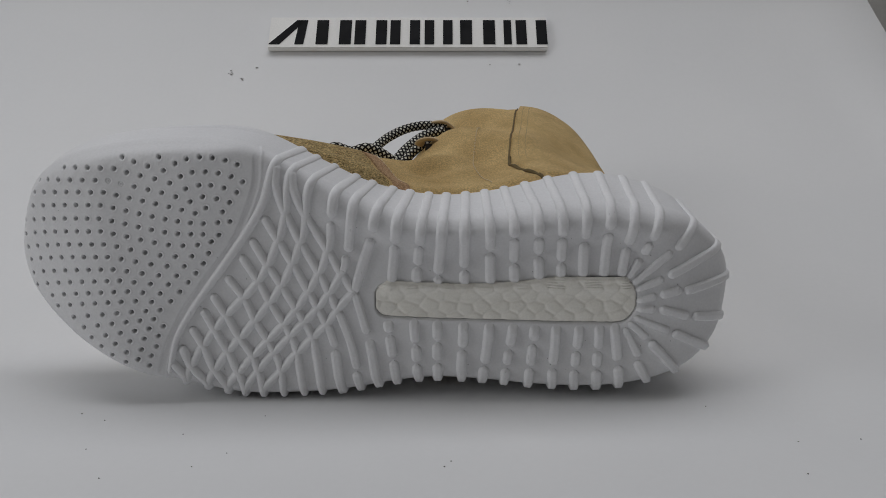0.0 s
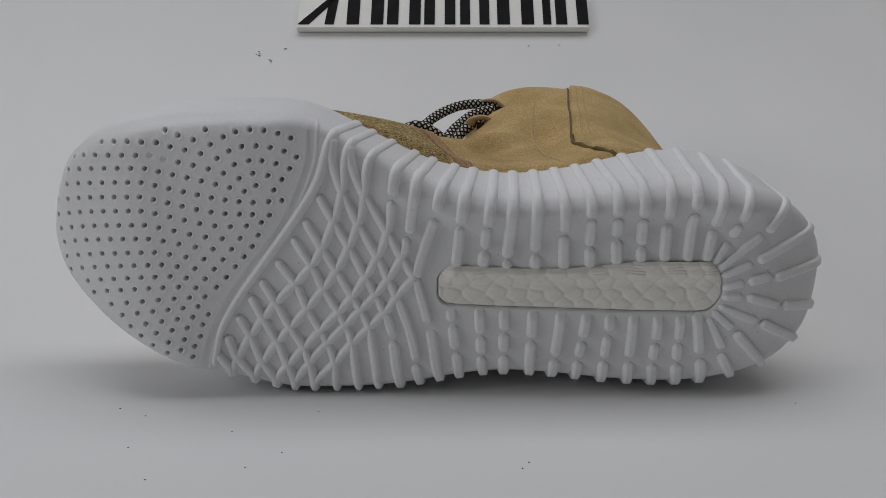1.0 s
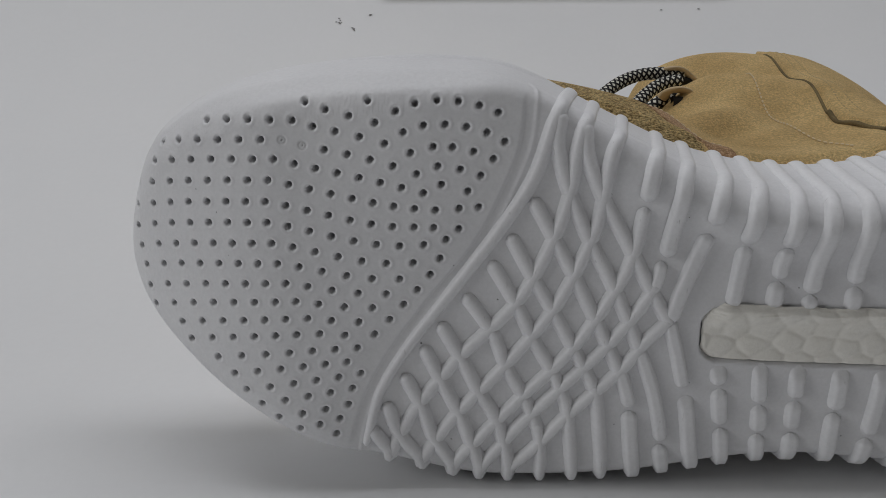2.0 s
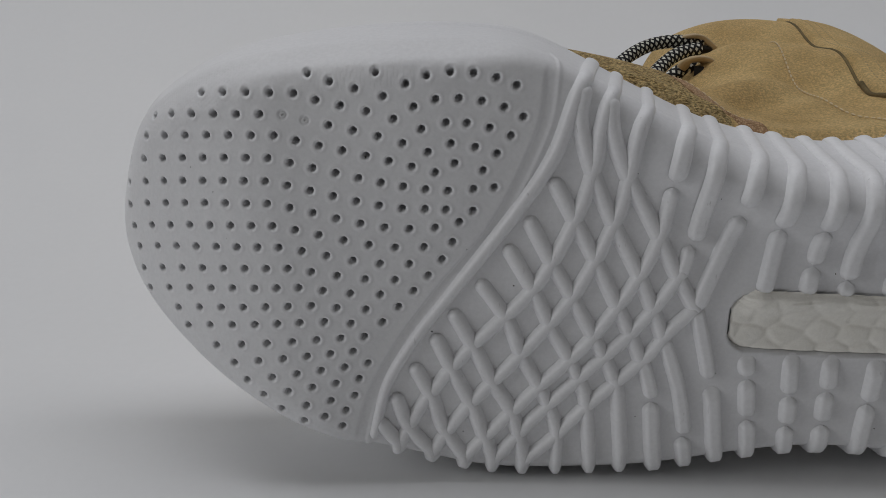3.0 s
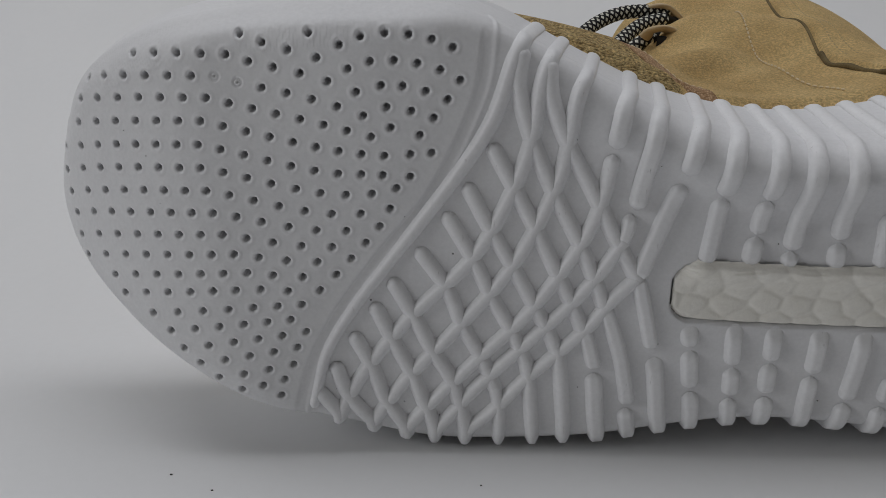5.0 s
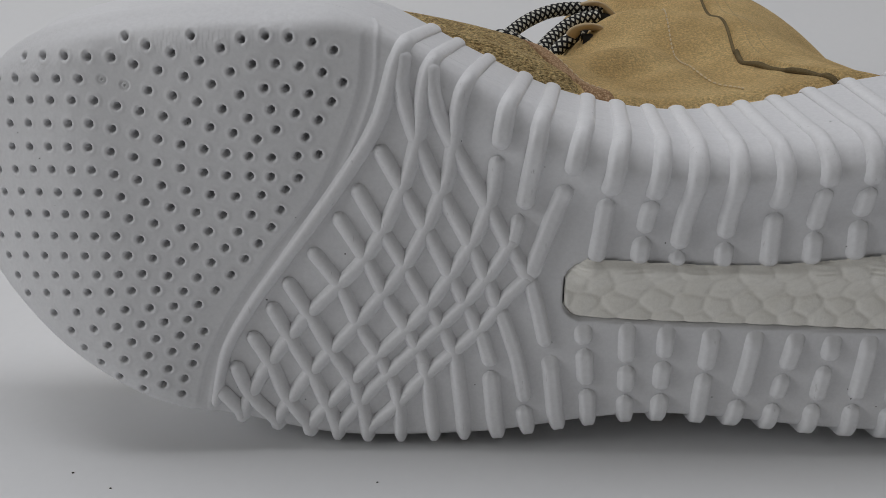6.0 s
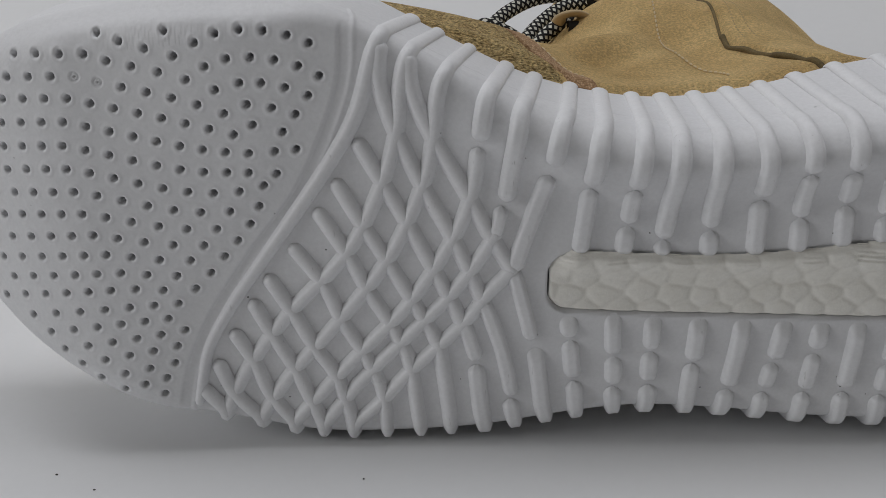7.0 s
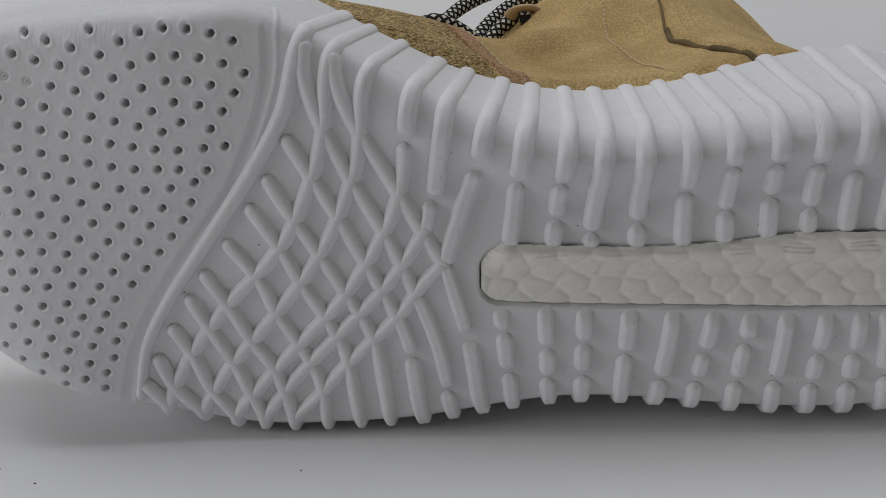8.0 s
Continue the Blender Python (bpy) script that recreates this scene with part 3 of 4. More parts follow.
# lattice: lines that fall towards the heel
FALLING = [[(-0.0796, 0.0668), (-0.0746, 0.0575), (-0.0689, 0.0479), (-0.0591, 0.0299), (-0.0565, 0.0235)],
           [(-0.0844, 0.0596), (-0.0785, 0.0495), (-0.0738, 0.0396), (-0.0689, 0.0310), (-0.0639, 0.0200)],
           [(-0.0910, 0.0505), (-0.0850, 0.0418), (-0.0809, 0.0316), (-0.0761, 0.0228), (-0.0717, 0.0125)],
           [(-0.0978, 0.0423), (-0.0928, 0.0332), (-0.0882, 0.0239), (-0.0833, 0.0155), (-0.0797, 0.0020)],
           [(-0.1025, 0.0355), (-0.0981, 0.0262), (-0.0939, 0.0178), (-0.0907, 0.0092), (-0.0877, 0.0015)],
           [(-0.1080, 0.0273), (-0.1044, 0.0202), (-0.1010, 0.0104), (-0.0956, 0.0020)],
           [(-0.1131, 0.0189), (-0.1102, 0.0110), (-0.1043, 0.0035)],
           [(-0.1172, 0.0120), (-0.1129, 0.0062)]]
for k, line in enumerate(FALLING):
    (ax, az), (bx, bz) = line[0], line[1]
    reach_back = 0.0018 / math.dist(line[0], line[1])
    rib([(ax + (ax - bx) * reach_back, az + (az - bz) * reach_back)] + line[1:], 0.00215, 0.00186 + 0.00002 * k, False, 3 <= k, "lattice_bar")
for line in ([(-0.0748, 0.0780), (-0.0687, 0.0669), (-0.0625, 0.0554), (-0.0533, 0.0369), (-0.0499, 0.0290)],
             [(-0.0686, 0.1000), (-0.0692, 0.0945), (-0.0688, 0.0900), (-0.0657, 0.0801), (-0.0601, 0.0675), (-0.0519, 0.0520), (-0.0440, 0.0335)],
             [(-0.0624, 0.0975), (-0.0622, 0.0925), (-0.0608, 0.0870), (-0.0567, 0.0780), (-0.0498, 0.0658), (-0.0436, 0.0542), (-0.0375, 0.0440)]):
    rib(line, 0.0022, 0.00184, False, False, "lattice_bar")
# lines that fall towards the toe; the first ones come down from the wall
RISING = [[(-0.0632, 0.0960), (-0.0644, 0.0896), (-0.0653, 0.0812), (-0.0693, 0.0680), (-0.0784, 0.0506), (-0.0938, 0.0344), (-0.1050, 0.0202), (-0.1105, 0.0110), (-0.1127, 0.0062)],
          [(-0.0550, 0.0920), (-0.0561, 0.0875), (-0.0572, 0.0780), (-0.0595, 0.0680), (-0.0684, 0.0490), (-0.0814, 0.0321), (-0.0951, 0.0166), (-0.1041, 0.0035)],
          [(-0.0467, 0.0758), (-0.0481, 0.0658), (-0.0525, 0.0542), (-0.0636, 0.0368), (-0.0766, 0.0228), (-0.0892, 0.0090), (-0.0954, 0.0018)],
          [(-0.0420, 0.0560), (-0.0463, 0.0483), (-0.0543, 0.0377), (-0.0630, 0.0288), (-0.0765, 0.0148), (-0.0825, 0.0074), (-0.0875, 0.0012)],
          [(-0.0379, 0.0456), (-0.0441, 0.0392), (-0.0502, 0.0309), (-0.0645, 0.0168), (-0.0724, 0.0076), (-0.0795, 0.0010)]]
for k, line in enumerate(RISING):
    rib(line, 0.0020, 0.00180 + 0.00001 * k, k < 2, True, "lattice_bar")
rib([tuple(p) for p in BORDER[2::8]] + [(-0.1197, 0.0090)], 0.0023, 0.0018, True, False, "border_rib", slender=0.62)
# upright ribs under the lattice
rib([(-0.0727, 0.0152), (-0.0715, 0.0105), (-0.0708, 0.0030)], 0.0019, 0.00188, False, True, "lattice_bar")
rib([(-0.0650, 0.0225), (-0.0638, 0.0170), (-0.0624, 0.0040)], 0.0020, 0.00188, False, True, "lattice_bar")
rib([(-0.0577, 0.0266), (-0.0562, 0.0220), (-0.0540, 0.0040)], 0.0021, 0.00188, False, True, "lattice_bar")
rib([(-0.0510, 0.0320), (-0.0494, 0.0285), (-0.0470, 0.0206)], 0.0021)
rib([(-0.0470, 0.0181), (-0.0457, 0.0050)], 0.0024, 0.0020, False, True)
rib([(-0.0453, 0.0366), (-0.0436, 0.0325), (-0.0401, 0.0218), (-0.0378, 0.0102)], 0.0021)
rib([(-0.0380, 0.0079), (-0.0377, 0.0050)], 0.0023, 0.0020, False, True)


def foam_insert():
    """Fused foam beads in the window: low domes packed side by side."""
    xs, zs = np.arange(-0.029, 0.0845, 0.00045), np.arange(0.030, 0.0525, 0.00025)
    gx, gz = np.meshgrid(xs, zs)
    x, z = gx.ravel(), gz.ravel()
    rnd = np.random.RandomState(7)
    seeds = np.array([(sx + rnd.uniform(-0.0018, 0.0018), sz + rnd.uniform(-0.0013, 0.0013))
                      for k, sz in enumerate(np.arange(0.029, 0.054, 0.0047)) for sx in np.arange(-0.031 + 0.0040 * (k % 2), 0.087, 0.0080)])
    dd = np.hypot(x[:, None] - seeds[None, :, 0], (z[:, None] - seeds[None, :, 1]) * 1.25)
    dd.sort(axis=1)
    dome = 0.00024 * smoothstep(0, 0.0026, dd[:, 1] - dd[:, 0]) - 16.0 * dd[:, 0] ** 2
    sd = slot(x, z - 0.0003, 0.0002)
    scratch = smoothstep(0.0462, 0.0478, z) * 0.00022 * np.sin(z * 5600 + np.sin(x * 260) * 1.5) * smoothstep(0.1, 0.5, np.sin(x * 420) + 0.4 * np.sin(x * 1150))
    ends = smoothstep(-0.0285, -0.0225, x) * smoothstep(0.0832, 0.0770, x)
    proud = 0.0026 * smoothstep(0.042, 0.0475, z) * ends
    tuck = smoothstep(-0.0009, 0.0008, sd)
    y = 0.0002 - dome - scratch - proud + tuck * (0.0030 - 0.0012 * ends * smoothstep(0.043, 0.046, z))
    ok = (sd < 0.0011).reshape(gx.shape)
    cell = ok[:-1, :-1] & ok[1:, :-1] & ok[:-1, 1:] & ok[1:, 1:]
    w = len(xs)
    a = np.argwhere(cell)
    f = np.stack([a[:, 0] * w + a[:, 1], a[:, 0] * w + a[:, 1] + 1, (a[:, 0] + 1) * w + a[:, 1] + 1, (a[:, 0] + 1) * w + a[:, 1]], -1)
    used, back = np.unique(f, return_inverse=True)
    part("foam_insert", np.stack([x, y, z], -1)[used], back.reshape(f.shape), FOAM, shoe, "cream bead foam insert in the outsole window")


foam_insert()

# ---- the suede upper: its section by the distance y from the sole ----
Y_KEYS = [0.018, 0.035, 0.050, 0.065, 0.078, 0.092, 0.110, 0.140, 0.170, 0.205]
X_FRONT = [-0.160, -0.153, -0.140, -0.115, -0.088, -0.062, -0.038, -0.019, -0.012, -0.016]
X_BACK = [0.112, 0.112, 0.111, 0.108, 0.106, 0.104, 0.102, 0.099, 0.098, 0.098]
Z_LOW = [0.001, -0.002, -0.004, -0.004, -0.003, -0.002, 0.000, 0.003, 0.007, 0.013]


def top_line(x, y):
    """Height of the upper's high side."""
    near_sole = np.interp(x, [-0.16, -0.12, -0.08, -0.053, -0.037, -0.02, 0.0, 0.02, 0.05, 0.09, 0.12],
                          [0.099, 0.1075, 0.1080, 0.0995, 0.0940, 0.0862, 0.0838, 0.0862, 0.0928, 0.0910, 0.080])
    near_sole = near_sole + np.clip(0.28 * (y - 0.041), 0, 0.005) * smoothstep(0.0, -0.03, x)
    far = np.interp(y, [0.03, 0.08, 0.12, 0.158, 0.18, 0.205], [0.090, 0.0945, 0.0985, 0.1030, 0.1058, 0.1062]) - 1.6 * np.clip(0.030 - x, 0, 0.1) ** 2
    dep = np.interp(x, [-0.195, -0.165, -0.12, -0.07, -0.04, -0.015, 0.01, 0.04, 0.06, 0.12], [0.046, 0.040, 0.036, 0.0345, 0.0305, 0.0285, 0.0310, 0.0345, 0.0370, 0.0400])
    near_sole = near_sole - 0.011 * smoothstep(dep + 0.003, dep - 0.008, y + 0 * x)
    k = smoothstep(0.045, 0.105, y)
    return near_sole * (1 - k) + far * k


def upper_point(theta, y, grow=0.0):
    """Point of the upper's shell; theta 0 is the heel side, pi the toe side, the high side between."""
    xf, xb, zl = (np.interp(y, Y_KEYS, c) for c in (X_FRONT, X_BACK, Z_LOW))
    c, s = np.cos(theta), np.sin(theta)
    x = (xf + xb) / 2 + (xb - xf) / 2 * np.sign(c) * abs(c) ** 0.85
    zc = 0.052
    p = 0.62 + 0.22 * smoothstep(0.035, 0.065, y) * smoothstep(-0.1, 0.5, c)
    fold = 0.0040 * np.sin((y - 0.05) * 95 + x * 60) * smoothstep(0.05, 0.09, y) * smoothstep(0.07, 0.0, x) * smoothstep(0.2, 0.6, s)
    fold = fold - 0.0020 * np.exp(-(((x - 0.022) / 0.010) ** 2) - ((y - 0.080) / 0.030) ** 2) - 0.0045 * np.exp(-(((x + 0.020) / 0.012) ** 2) - ((y - 0.092) / 0.020) ** 2)
    fold = fold + 0.0018 * np.exp(-(((x - 0.004) / 0.012) ** 2) - ((y - 0.115) / 0.030) ** 2)
    fold = fold - 0.0020 * np.exp(-(((x - 0.026) / 0.008) ** 2) - ((y - 0.066) / 0.016) ** 2) + 0.0012 * np.exp(-(((x - 0.008) / 0.010) ** 2) - ((y - 0.062) / 0.012) ** 2)
    crease = (y - 0.062) - 0.55 * (x + 0.012)
    fold = fold + (0.0022 * np.exp(-(((crease - 0.010) / 0.007) ** 2)) - 0.0026 * np.exp(-(((crease + 0.002) / 0.006) ** 2))) * smoothstep(-0.022, -0.010, x) * smoothstep(0.018, 0.004, x)
    # the heel narrows between the counter and the collar
    fold = fold - 0.0095 * np.exp(-(((y - 0.112) / 0.030) ** 2)) * smoothstep(0.040, 0.080, x)
    high = (top_line(x, y) - zc + grow + fold) * abs(s) ** p
    low = (zc - zl) * abs(s) ** p
    return np.stack([x, y + 0 * x, np.where(s >= 0, zc + high, zc - low)], -1)


def theta_of(x, y):
    xf, xb = np.interp(y, Y_KEYS, X_FRONT), np.interp(y, Y_KEYS, X_BACK)
    c = np.clip((x - (xf + xb) / 2) / ((xb - xf) / 2), -1, 1)
    return np.arccos(np.sign(c) * abs(c) ** (1 / 0.85))


def quarter():
    ys = np.linspace(0.018, 0.205, 110)
    th = np.linspace(0, 2 * math.pi, 200, endpoint=False)
    rings = [upper_point(th, y) for y in ys]
    for k, (inset, dy) in enumerate(((0.0012, 0.0018), (0.004, 0.002), (0.006, -0.003), (0.007, -0.05))):
        q = upper_point(th, 0.205)
        mid = np.array([0.048, 0.205, 0.06])
        q = q + (mid - q) * inset / 0.05
        q[:, 1] = 0.205 + dy
        rings.append(q)
    v = np.vstack(rings)
    part("quarter", v, quads(len(rings), 200, True) + [tuple(range((len(rings) - 1) * 200, len(rings) * 200))], SUEDE, shoe, "smooth tan suede ankle and side")


def overlay(name, x_from, x_to, ys, grow, mat, label, cols=60):
    """A panel laid over the shell between two lines x(y), with a turned-down edge."""
    v = []
    for y in ys:
        a, b = theta_of(x_from(y), y), theta_of(x_to(y), y)
        th = np.linspace(a, b, cols)
        p = upper_point(th, y, grow)
        base = upper_point(th, y, -0.001)
        p[0], p[-1] = base[0], base[-1]
        v.append(p)
    v[0][:, 2] -= grow + 0.001
    return part(name, np.vstack(v), quads(len(ys), cols), mat, shoe, label)


def band_line(y):
    return -0.0195 - (y - 0.0377) * 0.62


def vamp_from(y):
    return max(np.interp(y, Y_KEYS, X_FRONT) + 0.001, -0.158)


quarter()
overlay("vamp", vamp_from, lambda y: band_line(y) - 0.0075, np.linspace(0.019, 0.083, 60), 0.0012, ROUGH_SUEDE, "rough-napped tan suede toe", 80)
BAND_STRIP = overlay("band", lambda y: band_line(y) - 0.0082, lambda y: band_line(y), np.linspace(0.024, 0.078, 50), 0.0009, BAND, "brown woven band between toe and side", 12)
SEAM_Y = [0.028, 0.037, 0.055, 0.070, 0.081, 0.110, 0.150, 0.207]
SEAM_X = [0.0500, 0.0463, 0.0398, 0.0350, 0.0342, 0.0375, 0.0425, 0.0500]


def seam_line(y):
    return float(np.interp(y, SEAM_Y, SEAM_X))


HEEL_PANEL = overlay("heel_panel", seam_line, lambda y: np.interp(y, Y_KEYS, X_BACK) - 0.002, np.linspace(0.028, 0.2055, 110), 0.0019, SUEDE, "tan suede heel panel with a raised edge", 70)


def tube(name, points, radius, mat, label="", sides=10, n=80, parent=None, flat=1.0):
    """A round cord along a curve, with its own length and turn as coordinates."""
    c = spline(points, n)
    tan = np.gradient(c, axis=0)
    tan /= np.linalg.norm(tan, axis=1)[:, None]
    up = np.array([0.1, 0.3, 1.0])
    v = []
    for p, t in zip(c, tan):
        s = np.cross(t, up)
        s /= np.linalg.norm(s)
        u = np.cross(s, t)
        for a in np.linspace(0, 2 * math.pi, sides, endpoint=False):
            v.append(p + s * radius * math.cos(a) + u * radius * flat * math.sin(a))
    f = quads(n, sides, True) + [tuple(reversed(range(sides))), tuple(range((n - 1) * sides, n * sides))]
    ob = part(name, v, f, mat, parent or shoe, label)
    along = np.concatenate([[0], np.cumsum(np.linalg.norm(np.diff(c, axis=0), axis=1))])
    uv = ob.data.uv_layers.new(name="UVMap")
    for poly in ob.data.polygons:
        idx = [ob.data.loops[k].vertex_index for k in poly.loop_indices]
        cols = [i % sides for i in idx]
        wraps = max(cols) - min(cols) > sides / 2
        for k, i, col in zip(poly.loop_indices, idx, cols):
            uv.data[k].uv = ((col + (sides if wraps and col == 0 else 0)) / sides * 5, along[i // sides] / 0.0029)
    return ob


seam_pts = []
for y in np.linspace(0.029, 0.205, 40):
    q = upper_point(np.array([theta_of(seam_line(y) - 0.0004, y)]), y, 0.0000)[0]
    seam_pts.append(q)
tube("panel_edge", seam_pts[12:], 0.00055, SEAM, "dark cut edge of the heel panel", 8, 120, HEEL_PANEL)


low_seam = [q + np.array([0.0005 * math.sin(k * 2.3), 0, 0.0003 + 0.0005 * math.sin(k * 1.7)]) for k, q in enumerate(seam_pts[:13])]
tube("panel_edge", low_seam, 0.0009, SEAM, "ragged dark cut edge of the heel panel", 8, 90, HEEL_PANEL)


def stitching(name, line, pitch, length, radius, grow, label, parent=None, thread=THREAD):
    """A row of short thread stitches on the shell along x, y points."""
    c = spline(line, 400)
    at = np.concatenate([[0], np.cumsum(np.linalg.norm(np.diff(c, axis=0), axis=1))])
    v, f = [], []
    for s in np.arange(0, at[-1] - length, pitch):
        pts = []
        for k in np.linspace(s, s + length, 5):
            x, y = np.interp(k, at, c[:, 0]), np.interp(k, at, c[:, 1])
            pts.append(upper_point(np.array([theta_of(x, y)]), y, grow)[0])
        pts = np.array(pts)
        t = pts[-1] - pts[0]
        t /= np.linalg.norm(t)
        side = np.cross(t, (0, 0, 1.0))
        side /= np.linalg.norm(side)
        up = np.cross(side, t)
        base = len(v)
        for p, r in zip(pts, (0.3, 0.9, 1.0, 0.9, 0.3)):
            for a in np.linspace(0, 2 * math.pi, 6, endpoint=False):
                v.append(p + radius * r * (side * math.cos(a) + up * math.sin(a)))
        f += [tuple(base + i for i in q) for q in quads(5, 6, True)]
    ob = part(name, v, f, thread, parent or shoe, label)
    return tagged(ob, kind="stuff")


stitching("side_stitching", [(0.0226, 0.0385), (0.0215, 0.0470), (0.0180, 0.0580), (0.0155, 0.072), (0.0160, 0.090), (0.0185, 0.115), (0.0210, 0.132)], 0.0025, 0.0017, 0.00033, 0.0004, "cream stitching down the ankle")
stitching("band_stitching", [(band_line(y) - 0.0003, y) for y in np.linspace(0.034, 0.076, 8)], 0.0024, 0.0017, 0.00028, 0.0008, "cream stitching along the band", BAND_STRIP)
for gap in (0.0042, 0.0078):
    stitching("panel_stitching", [(seam_line(y) + gap, y) for y in np.linspace(0.075, 0.200, 12)], 0.0022, 0.0015, 0.00026, 0.0019, "fine tan stitching beside the panel edge", HEEL_PANEL, TAN_THREAD)

# lace tabs and laces
SLIT_SHADE = material("slit_shade", (0.012, 0.010, 0.008), 0.9)[0]


def lace_tab(x, y, z):
    """A thin suede loop over the lace's end; a solid black wedge paints the slit's inner shade."""
    tab = tube("lace_tab", [(x + 0.008, y + 0.001, z - 0.0025), (x + 0.002, y, z + 0.0020), (x - 0.004, y - 0.001, z + 0.0021), (x - 0.007, y, z - 0.0010)], 0.0034, GREY_TAB, "grey suede lace loop", 12, 24, None, 0.35)
    v, n = [], 14
    for k in range(n):
        u = k / (n - 1)
        r = 0.0030 * math.sqrt(1 - u * u * 0.995)
        for a in np.linspace(0, 2 * math.pi, 10, endpoint=False):
            v.append((x - 0.003 + 0.0105 * u, y - 0.0015 + r * 0.8 * math.cos(a), z - 0.0022 - 0.0004 * u + r * 0.8 * math.sin(a)))
    part("eyelet_shade", v, quads(n, 10, True), SLIT_SHADE, tab, "black wedge for the shade inside the eyelet slit")


lace_tab(-0.001, 0.156, 0.0992)
lace_tab(-0.007, 0.124, 0.0930)
WORD = "black and cream diamond-pattern round lace"
tube("lace", [(0.002, 0.156, 0.0985), (-0.008, 0.154, 0.1000), (-0.020, 0.149, 0.0990), (-0.032, 0.139, 0.0945), (-0.043, 0.124, 0.0870), (-0.055, 0.105, 0.080)], 0.0027, LACE, WORD, 14, 90)
tube("lace", [(0.000, 0.152, 0.0970), (-0.009, 0.148, 0.0955), (-0.017, 0.141, 0.0915), (-0.025, 0.130, 0.0850), (-0.031, 0.118, 0.0760)], 0.0028, LACE, WORD, 14, 80)
tube("lace", [(-0.004, 0.132, 0.0930), (-0.011, 0.130, 0.0915), (-0.018, 0.127, 0.0870), (-0.025, 0.121, 0.0790)], 0.0027, LACE, WORD, 14, 70)
tube("lace", [(-0.026, 0.104, 0.0850), (-0.033, 0.102, 0.0905), (-0.041, 0.100, 0.0938), (-0.049, 0.099, 0.0920), (-0.058, 0.098, 0.0945), (-0.064, 0.096, 0.0900)], 0.0026, LACE, WORD, 14, 70)

# ---- the sign on the backdrop ----
SIGN_L = SHEET_R * 2 * math.atan2(0.1450, 0.32)


def sign():
    y, z, a = sheet_at(SIGN_L)
    ob = tagged(new("sign"), "white foam board sign with black marks on the backdrop", "sign")
    ob.matrix_world = pose(-0.030, y, z, a, 0, 0)
    w, h, t = 0.2385, 0.0340, 0.0052
    bm = bmesh.new()
    bmesh.ops.create_cube(bm, size=1.0, matrix=Matrix.Translation((0, h / 2, t / 2 + 0.0008)) @ Matrix.Diagonal((w, h, t, 1)))
    bmesh.ops.bevel(bm, geom=bm.edges[:], offset=0.0006, segments=2, affect="EDGES")
    me = bpy.data.meshes.new("board")
    bm.to_mesh(me)
    bm.free()
    me.materials.append(SIGN_WHITE)
    board = new("board", me)
    board.parent = ob
    # one plain bar for each mark, (start, width) along the board
    for x0, bw in ((0.0405, 0.0300), (0.0735, 0.0275), (0.1040, 0.0255), (0.1335, 0.0240), (0.1640, 0.0300), (0.2015, 0.0065), (0.2120, 0.0265)):
        stems = ((0, bw),) if bw < 0.01 else ((0, bw * 0.34), (bw * 0.66, bw))
        for b0, b1 in stems:
            v, f = box(x0 + b0 - w / 2, x0 + b1 - w / 2, 0.0037, 0.0300, t + 0.0008, t + 0.0014)
            part("bar", v, f, BLACK_PRINT, ob, "", False)
    for a0, a1, b0, b1 in ((0.0005, 0.0095, 0.0230, 0.0300), (0.0225, 0.0300, 0.0250, 0.0325)):
        v = [(p - w / 2, q, r) for r in (t + 0.0008, t + 0.0014) for p, q in ((a0, 0.0037), (a1, 0.0037), (b1, 0.0300), (b0, 0.0300))]
        part("slanted_bar", v, [(0, 3, 2, 1), (4, 5, 6, 7), (0, 1, 5, 4), (1, 2, 6, 5), (2, 3, 7, 6), (3, 0, 4, 7)], BLACK_PRINT, ob, "", False)


sign()


# ---- dust ----
def crumbs(name, places, mat, label):
    v, f = [], []
    rnd = random.Random(9)
    for x, y, z, r in places:
        base = len(v)
        for dz in (0, 0.6):
            for k in range(6):
                a = k * math.pi / 3 + rnd.uniform(-0.3, 0.3)
                v.append((x + r * math.cos(a) * rnd.uniform(0.6, 1.3), y + r * math.sin(a) * rnd.uniform(0.5, 1.0), z + dz * r))
        f += [tuple(base + i for i in q) for q in quads(2, 6, True)] + [tuple(range(base + 6, base + 12))]
    return tagged(part(name, v, f, mat, None, "", False), label, "dust", kind="stuff")


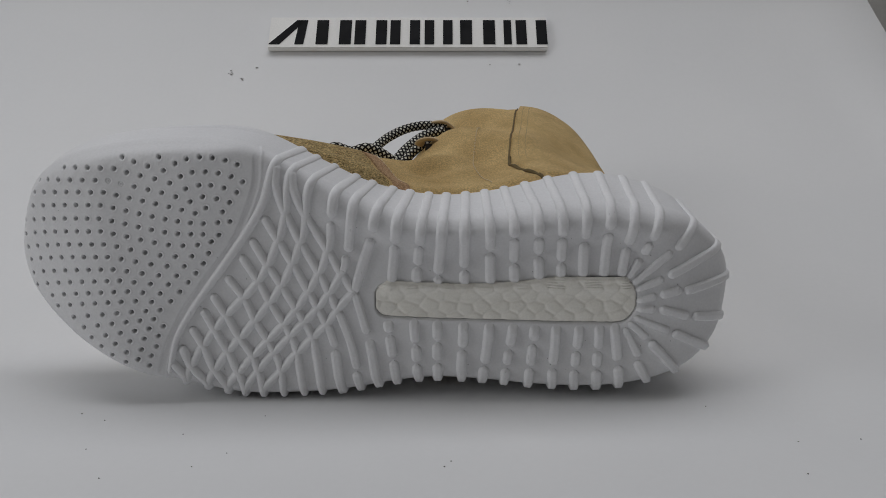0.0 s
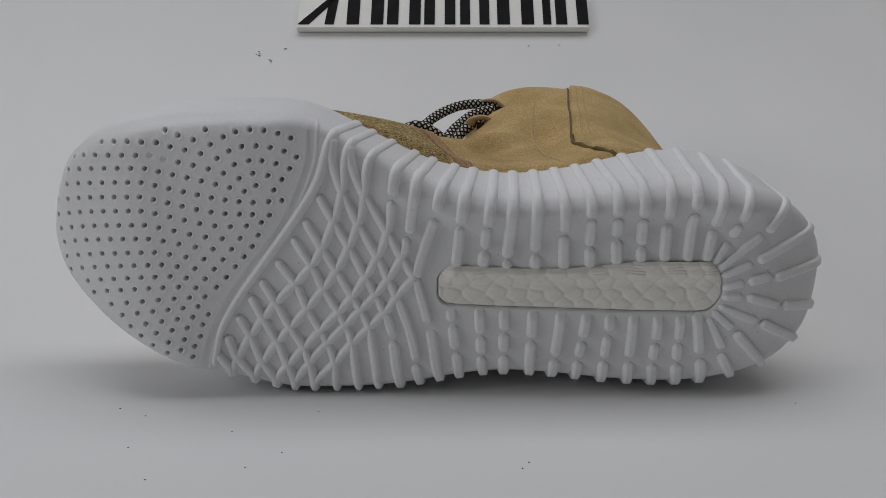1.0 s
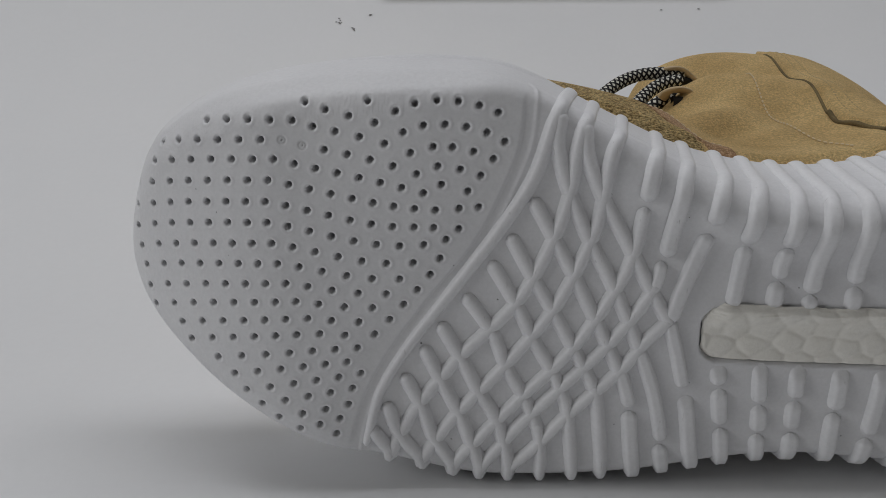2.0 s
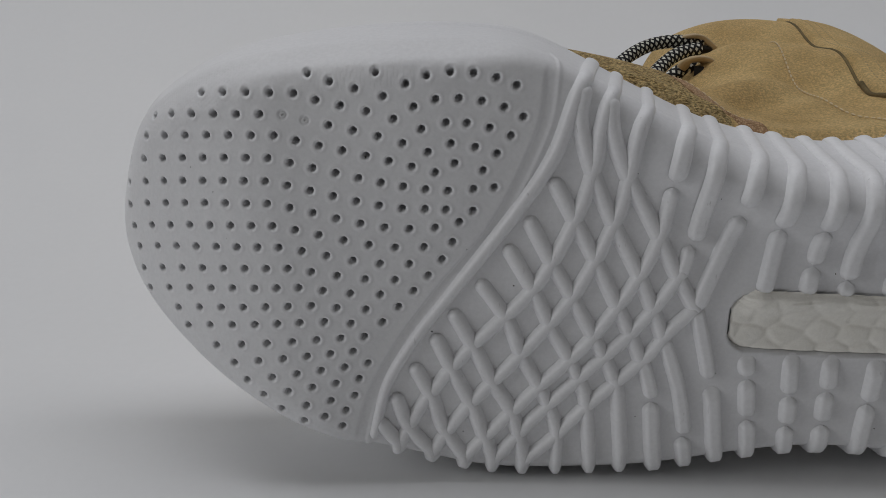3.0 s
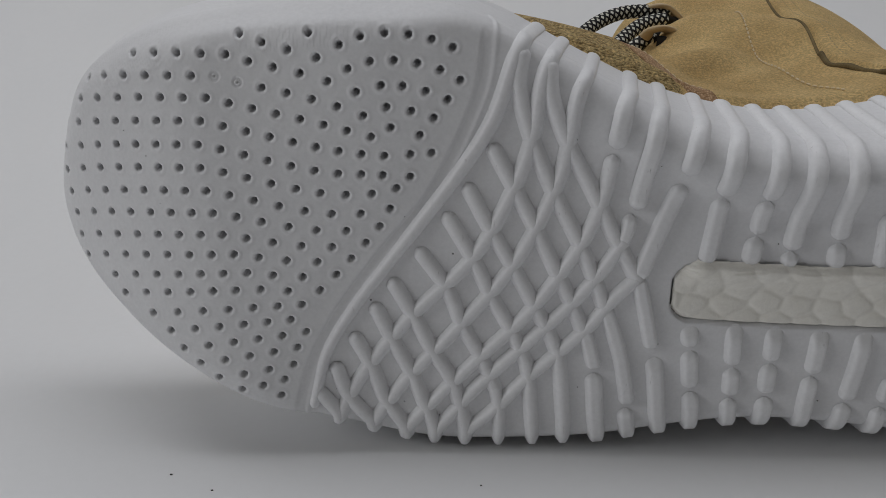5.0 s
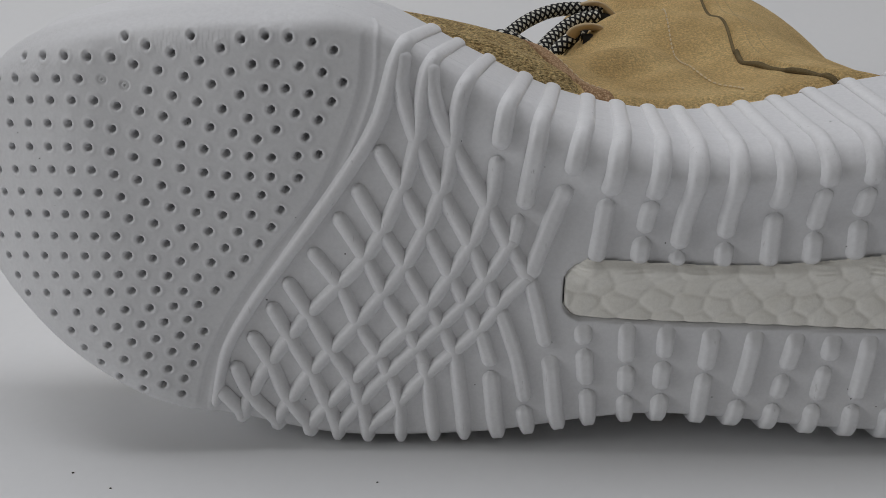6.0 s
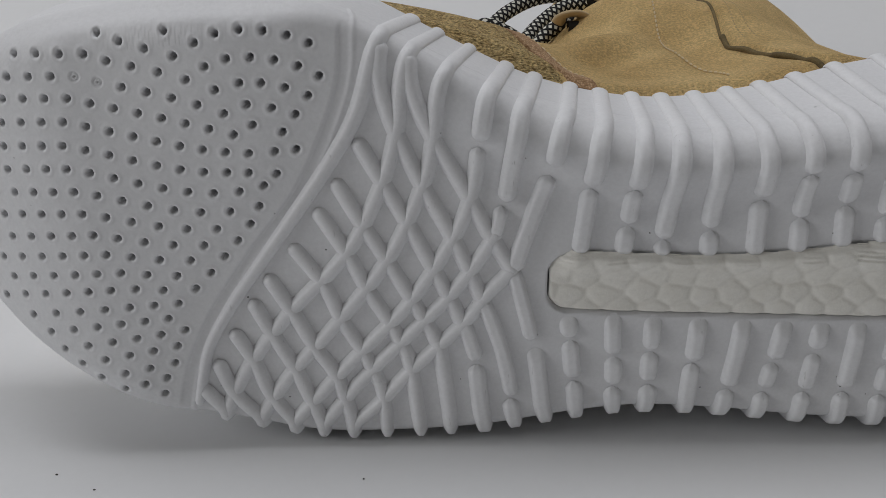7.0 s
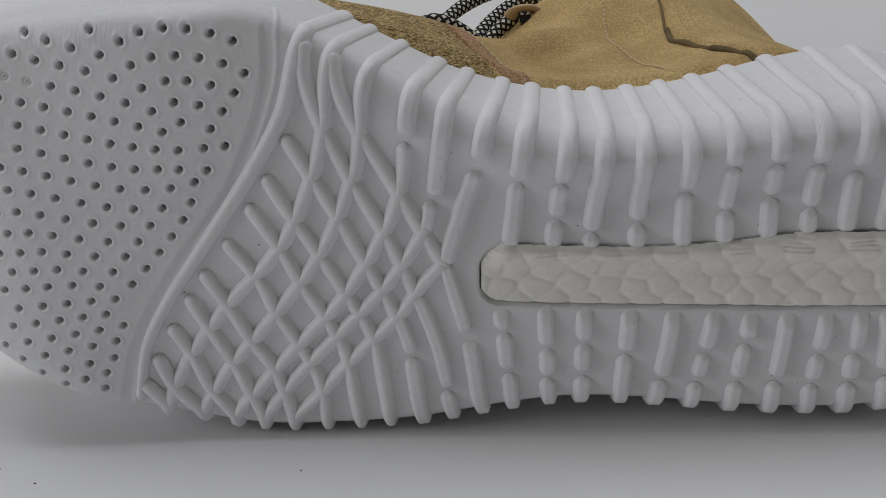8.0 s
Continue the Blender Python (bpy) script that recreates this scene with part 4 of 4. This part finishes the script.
crumbs("dust", [(0.0005, 0.262, 0, 0.00034), (0.0031, 0.266, 0, 0.00034), (-0.1058, 0.287, 0, 0.0003), (-0.0840, 0.272, 0, 0.0003),
                (-0.1427, 0.299, 0, 0.0003), (-0.0758, 0.303, 0, 0.0003), (-0.0945, 0.262, 0, 0.00034), (-0.126, 0.254, 0, 0.00034),
                (0.142, 0.281, 0, 0.00034), (0.168, 0.283, 0, 0.00034), (0.135, 0.257, 0, 0.00036), (0.115, 0.312, 0, 0.00034), (0.222, 0.345, 0, 0.00036),
                (-0.155, 0.305, 0, 0.00034), (-0.205, 0.282, 0, 0.00034), (-0.14, 0.275, 0, 0.0003)], CRUMB, "tiny dark dust crumbs on the white sheet")


def smudges():
    """Scuffs on the sheet below and above the sign, lying in its surface."""
    rnd = random.Random(3)
    places = []
    for along, x, spread, n in ((-0.022, -0.1790, 0.003, 9), (-0.030, -0.1690, 0.002, 5), (-0.017, -0.1580, 0.0015, 3), (0.052, 0.0240, 0.006, 4), (0.055, 0.0580, 0.003, 5), (-0.014, 0.0400, 0.001, 1), (-0.014, 0.0650, 0.001, 1)):
        for _ in range(n):
            y, z, a = sheet_at(SIGN_L + along + rnd.uniform(-1, 1) * spread)
            places.append((x + rnd.uniform(-0.6, 0.6) * spread, y - 0.0003, z, rnd.uniform(0.0003, 0.0008)))
    crumbs("scuff", places, GREY_DUST, "faint grey scuffs on the white backdrop")


smudges()


def dirt_specks():
    """Grit stuck to the sole."""
    rnd = np.random.RandomState(5)
    x, z = rnd.uniform(-0.165, 0.11, 75), rnd.uniform(0.004, 0.103, 75)
    pos, nor, i, d = on_sole(x, z)
    v, f = [], []
    for p, k in zip(pos[d > 0.008], rnd.uniform(0.00010, 0.00026, 75)):
        if slot(p[0], p[2]) < 0.001:
            continue
        base = len(v)
        for a in range(6):
            v.append((p[0] + k * math.cos(a * math.pi / 3) * rnd.uniform(0.6, 1.4), p[1] - 0.0009, p[2] + k * math.sin(a * math.pi / 3) * rnd.uniform(0.6, 1.4)))
        v.append((p[0], p[1] - 0.0011, p[2]))
        f += [(base + a, base + (a + 1) % 6, base + 6) for a in range(6)]
    tagged(part("grit", v, f, CRUMB, shoe, "tiny dark grit stuck to the sole"), kind="stuff")


dirt_specks()
